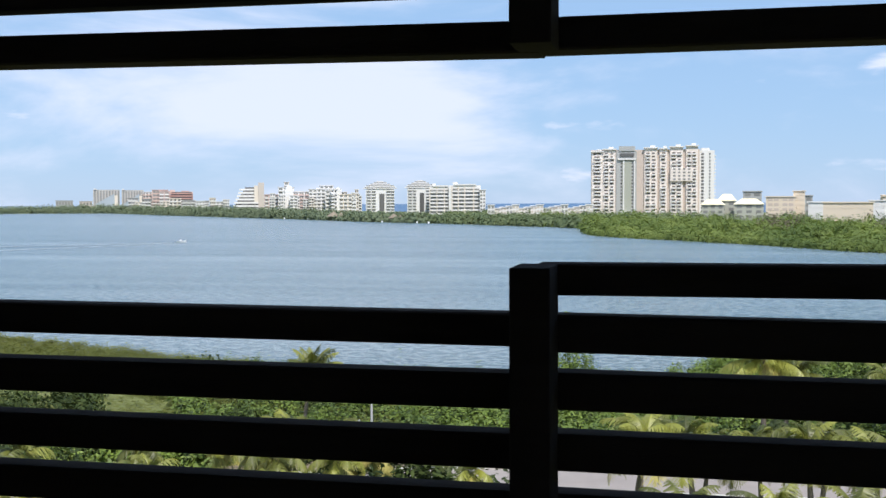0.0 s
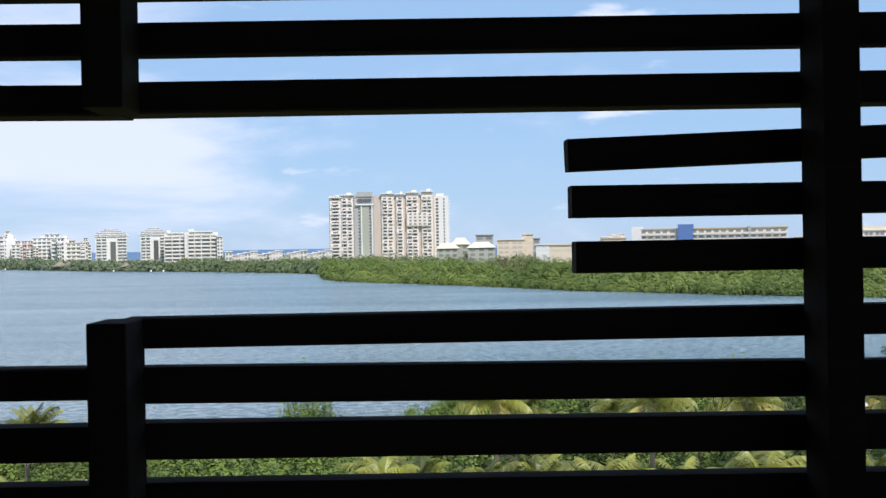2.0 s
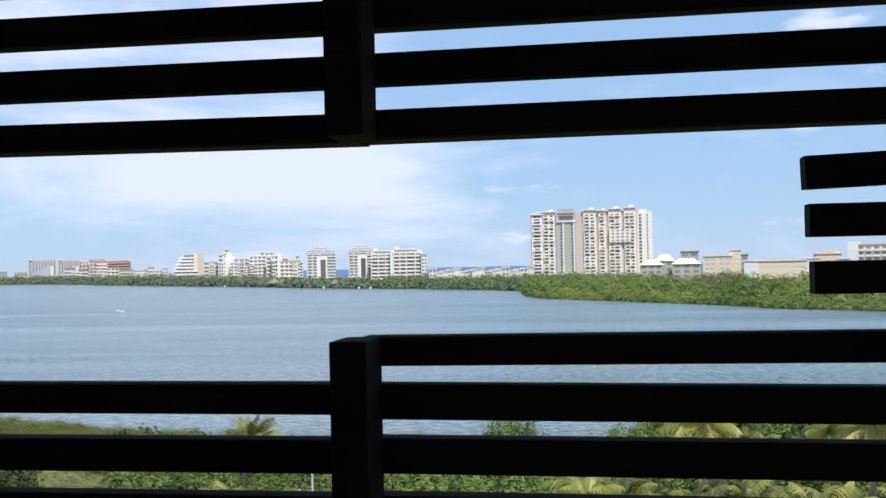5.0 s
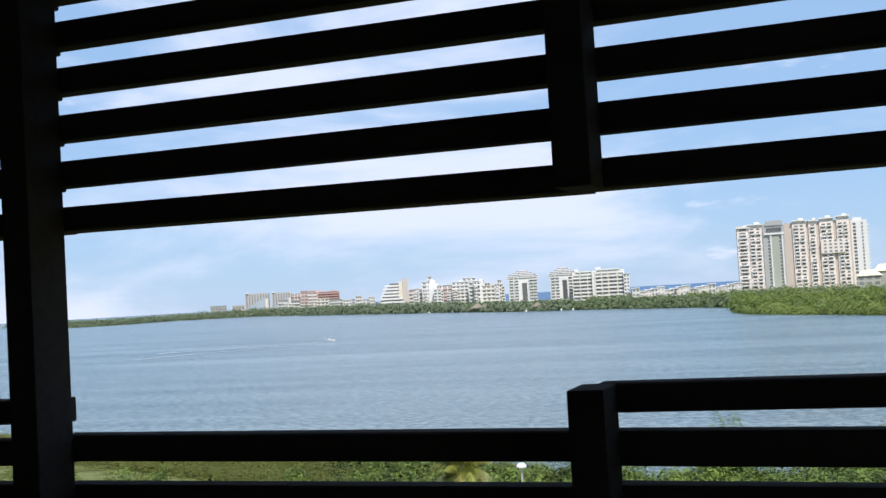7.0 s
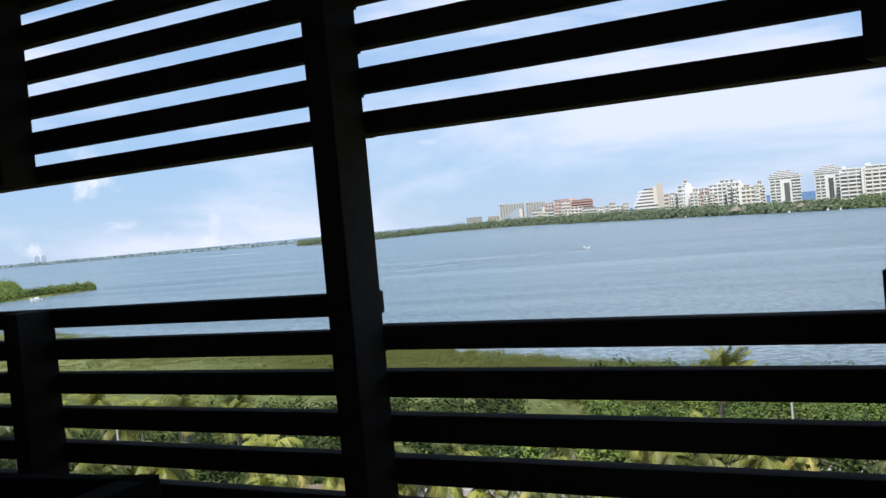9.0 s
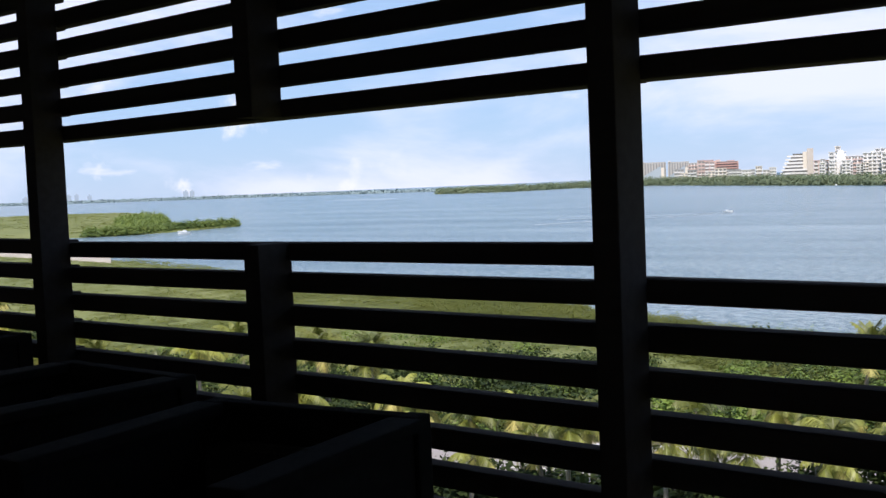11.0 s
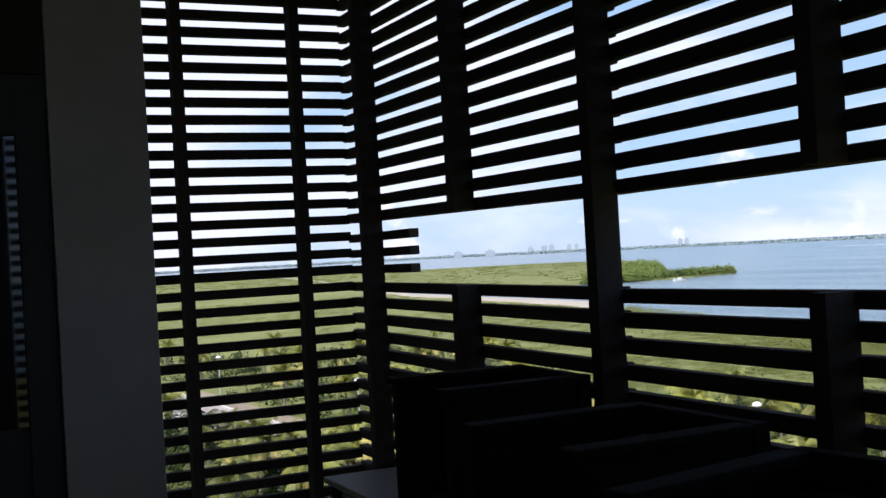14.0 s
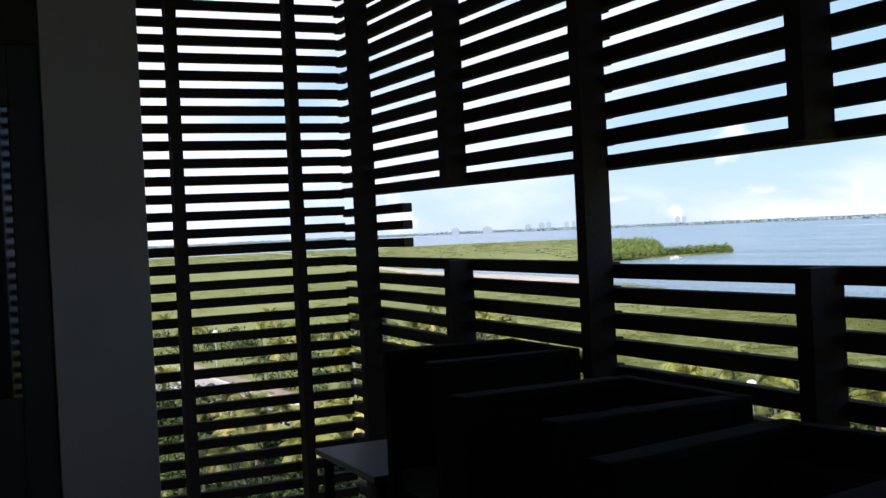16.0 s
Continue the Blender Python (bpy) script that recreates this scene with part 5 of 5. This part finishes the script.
def blue_hotel():
    b, w, H = slab_building(11.5, 18.7, 700, 0.55, 6, 20, CREAM, "long cream hotel with ochre roof and blue stair block", balcony=WHITE, roof=OCHRE)
    block("wall", b, WHITE, -w / 2 - 2.0, -1, 0, 6, 16, H + 1.5)
    block("stair_block", b, BLUE, -w / 2 + w * (13.85 - 11.6) / 7.1, -2.5, 0, 9.4, 18, H + 2.4, "blue panelled stair block")
    block("wall", b, GREY, -w / 2 + w * 0.75, -1.2, 0, 1.6, 16, H + 0.6)


blue_hotel()
b, w, H = slab_building(21.2, 25.7, 750, 0.3, 4, 9, CREAM, "pale cream hotel wing behind the palms", balcony=WHITE)
block("wall", b, CREAM, -w * 0.2, 1, H, w * 0.5, 10, 2.5)
block("wall", b, CREAM, -w * 0.4, 1, H, 5, 10, 5)
block("wall", b, CREAM, -0.03 * w, 1, H, 4, 10, 5)
slab_building(19.0, 21.3, 790, 0.05, 3, 5, WHITE, "low white wing behind the palms")

# thatched shelters and small boats at the far shore
for az_, s_ in ((-17.7, 5.5), (-17.3, 4.5), (-14.6, 4), (-14.3, 3)):
    x, y = polar(az_, float(far_shore(az_)) + 3)
    hut = thing("thatched_hut", "open shore hut with a palm thatch roof", "hut", (x, y, LAND_Z))
    bm = bmesh.new()
    bmesh.ops.create_cone(bm, cap_ends=True, segments=10, radius1=s_, radius2=0.4, depth=s_ * 0.7)
    bmesh.ops.translate(bm, vec=(0, 0, 2.6 + s_ * 0.35), verts=bm.verts)
    part("roof", bm, THATCH, hut)
    for k in range(4):
        bm = bmesh.new()
        bmesh.ops.create_cone(bm, segments=6, radius1=0.2, radius2=0.2, depth=2.7)
        bmesh.ops.translate(bm, vec=((k % 2 - 0.5) * s_, (k // 2 - 0.5) * s_, 1.3), verts=bm.verts)
        part("post", bm, THATCH, hut)


def boat(x, y, rz, length, label):
    b = thing("motor_boat", label, "boat", (x, y, WATER_Z + 0.05), rz)
    k_ = length / 5.5
    bm = bmesh.new()
    v = []
    n = 7
    for i in range(n):
        t = i / (n - 1)
        hw = length * 0.16 * (1 - max(0, (t - 0.45) / 0.55) ** 2) + 0.03
        z1 = (0.8 + 0.5 * t * t) * k_
        v.append([bm.verts.new((t * length, s * hw * k, z)) for s, k, z in ((-1, 1, z1), (-1, 0.6, 0), (1, 0.6, 0), (1, 1, z1))])
    for a, c in zip(v, v[1:]):
        for k in range(3):
            bm.faces.new((a[k], a[k + 1], c[k + 1], c[k]))
        bm.faces.new((a[3], a[0], c[0], c[3]))
    bm.faces.new(v[0])
    part("hull", bm, HULL, b)
    part("cabin", boxed(length * 0.3, length * 0.55, -length * 0.09, length * 0.09, 0.7 * k_, 1.55 * k_, bev=0.06), HULL, b)
    part("windscreen", boxed(length * 0.551, length * 0.58, -length * 0.085, length * 0.085, 1.1 * k_, 1.45 * k_), WINDOW, b)
    return b


boat(-179.5, 374, 10, 3.6, "small white motor boat with a foaming wake")
boat(-336, 255, 200, 5, "small white motor boat beside the mangrove spit")
for az_ in (-20.2, -19.0, -15.2, -13.4, -12.8):
    x, y = polar(az_, float(far_shore(az_)) - 10)
    boat(float(x), float(y), 90 - az_, 4, "small white boat moored at the far shore")


def wake(x0, y0, x1, y1, w0, w1, label):
    """A flat trail of foam on the water, ragged at its edges."""
    n = 40
    a, b_ = Vector((x0, y0, 0)), Vector((x1, y1, 0))
    d = (b_ - a).normalized()
    s = Vector((-d.y, d.x, 0))
    v = []
    for i in range(n + 1):
        t = i / n
        p = a.lerp(b_, t) + s * 3 * math.sin(t * 5)
        w = (w0 + (w1 - w0) * t) * (0.75 + 0.4 * noise.noise((t * 14, 1, 2)))
        up = Vector((0, 0, WATER_Z + 0.06))
        v += [tuple(p - s * w + up), tuple(p + s * w + up)]
    me = bpy.data.meshes.new("wake")
    me.from_pydata(v, [], [(2 * i, 2 * i + 1, 2 * i + 3, 2 * i + 2) for i in range(n)])
    me.materials.append(FOAM)
    tagged(part("wake", me, None), label, "wake", kind="stuff")


wake(-181, 373.5, -206, 296, 0.9, 2.6, "pale foam trail behind the motor boat")
wake(-181, 374.5, -222, 330, 0.7, 2.2, "pale foam trail behind the motor boat")
wake(-820, 900, -960, 930, 12.0, 4.0, "pale foam trail far out on the lagoon")

# ---- far skyline to the west ----
def west_shore(a):
    return np.interp(a, [-66, -59, -53, -45, -38, -36], [4200, 3300, 2750, 2260, 1900, 1750])


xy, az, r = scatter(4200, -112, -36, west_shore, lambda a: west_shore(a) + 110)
clumps("woods", xy, WATER_Z, RNG.uniform(12, 24, len(xy)), RNG.uniform(7, 10.5, len(xy)) * r / 3200, 22, 2.6, HAZEWOOD, "wooded shore on the horizon, haze in its colour", "woods", tri=True)
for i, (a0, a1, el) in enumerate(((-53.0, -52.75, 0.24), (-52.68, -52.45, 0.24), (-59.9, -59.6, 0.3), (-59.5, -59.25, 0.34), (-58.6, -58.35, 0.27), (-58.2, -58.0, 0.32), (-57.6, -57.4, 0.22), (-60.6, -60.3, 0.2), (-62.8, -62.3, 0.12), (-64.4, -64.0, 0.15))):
    b, w = site("apartment_building", "high-rise block on the horizon, haze in its colour", a0, a1, 3560)
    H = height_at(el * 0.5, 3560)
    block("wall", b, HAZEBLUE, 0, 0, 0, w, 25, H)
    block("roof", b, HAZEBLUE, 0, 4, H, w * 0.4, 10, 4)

# ---- floor tiles ----
tile = mesh_from(boxed(0, 0.394, 0, 0.394, -0.012, 0.0, bev=0.0), "tile", FLOOR)
for i in range(22):
    for j in range(10):
        t = part("tile", tile, None, fl)
        t.matrix_local = Matrix.Translation((X_LEFT - 0.2 + i * 0.4, -3.9 + j * 0.4, FLOOR_Z + random.uniform(-0.0006, 0.0)))
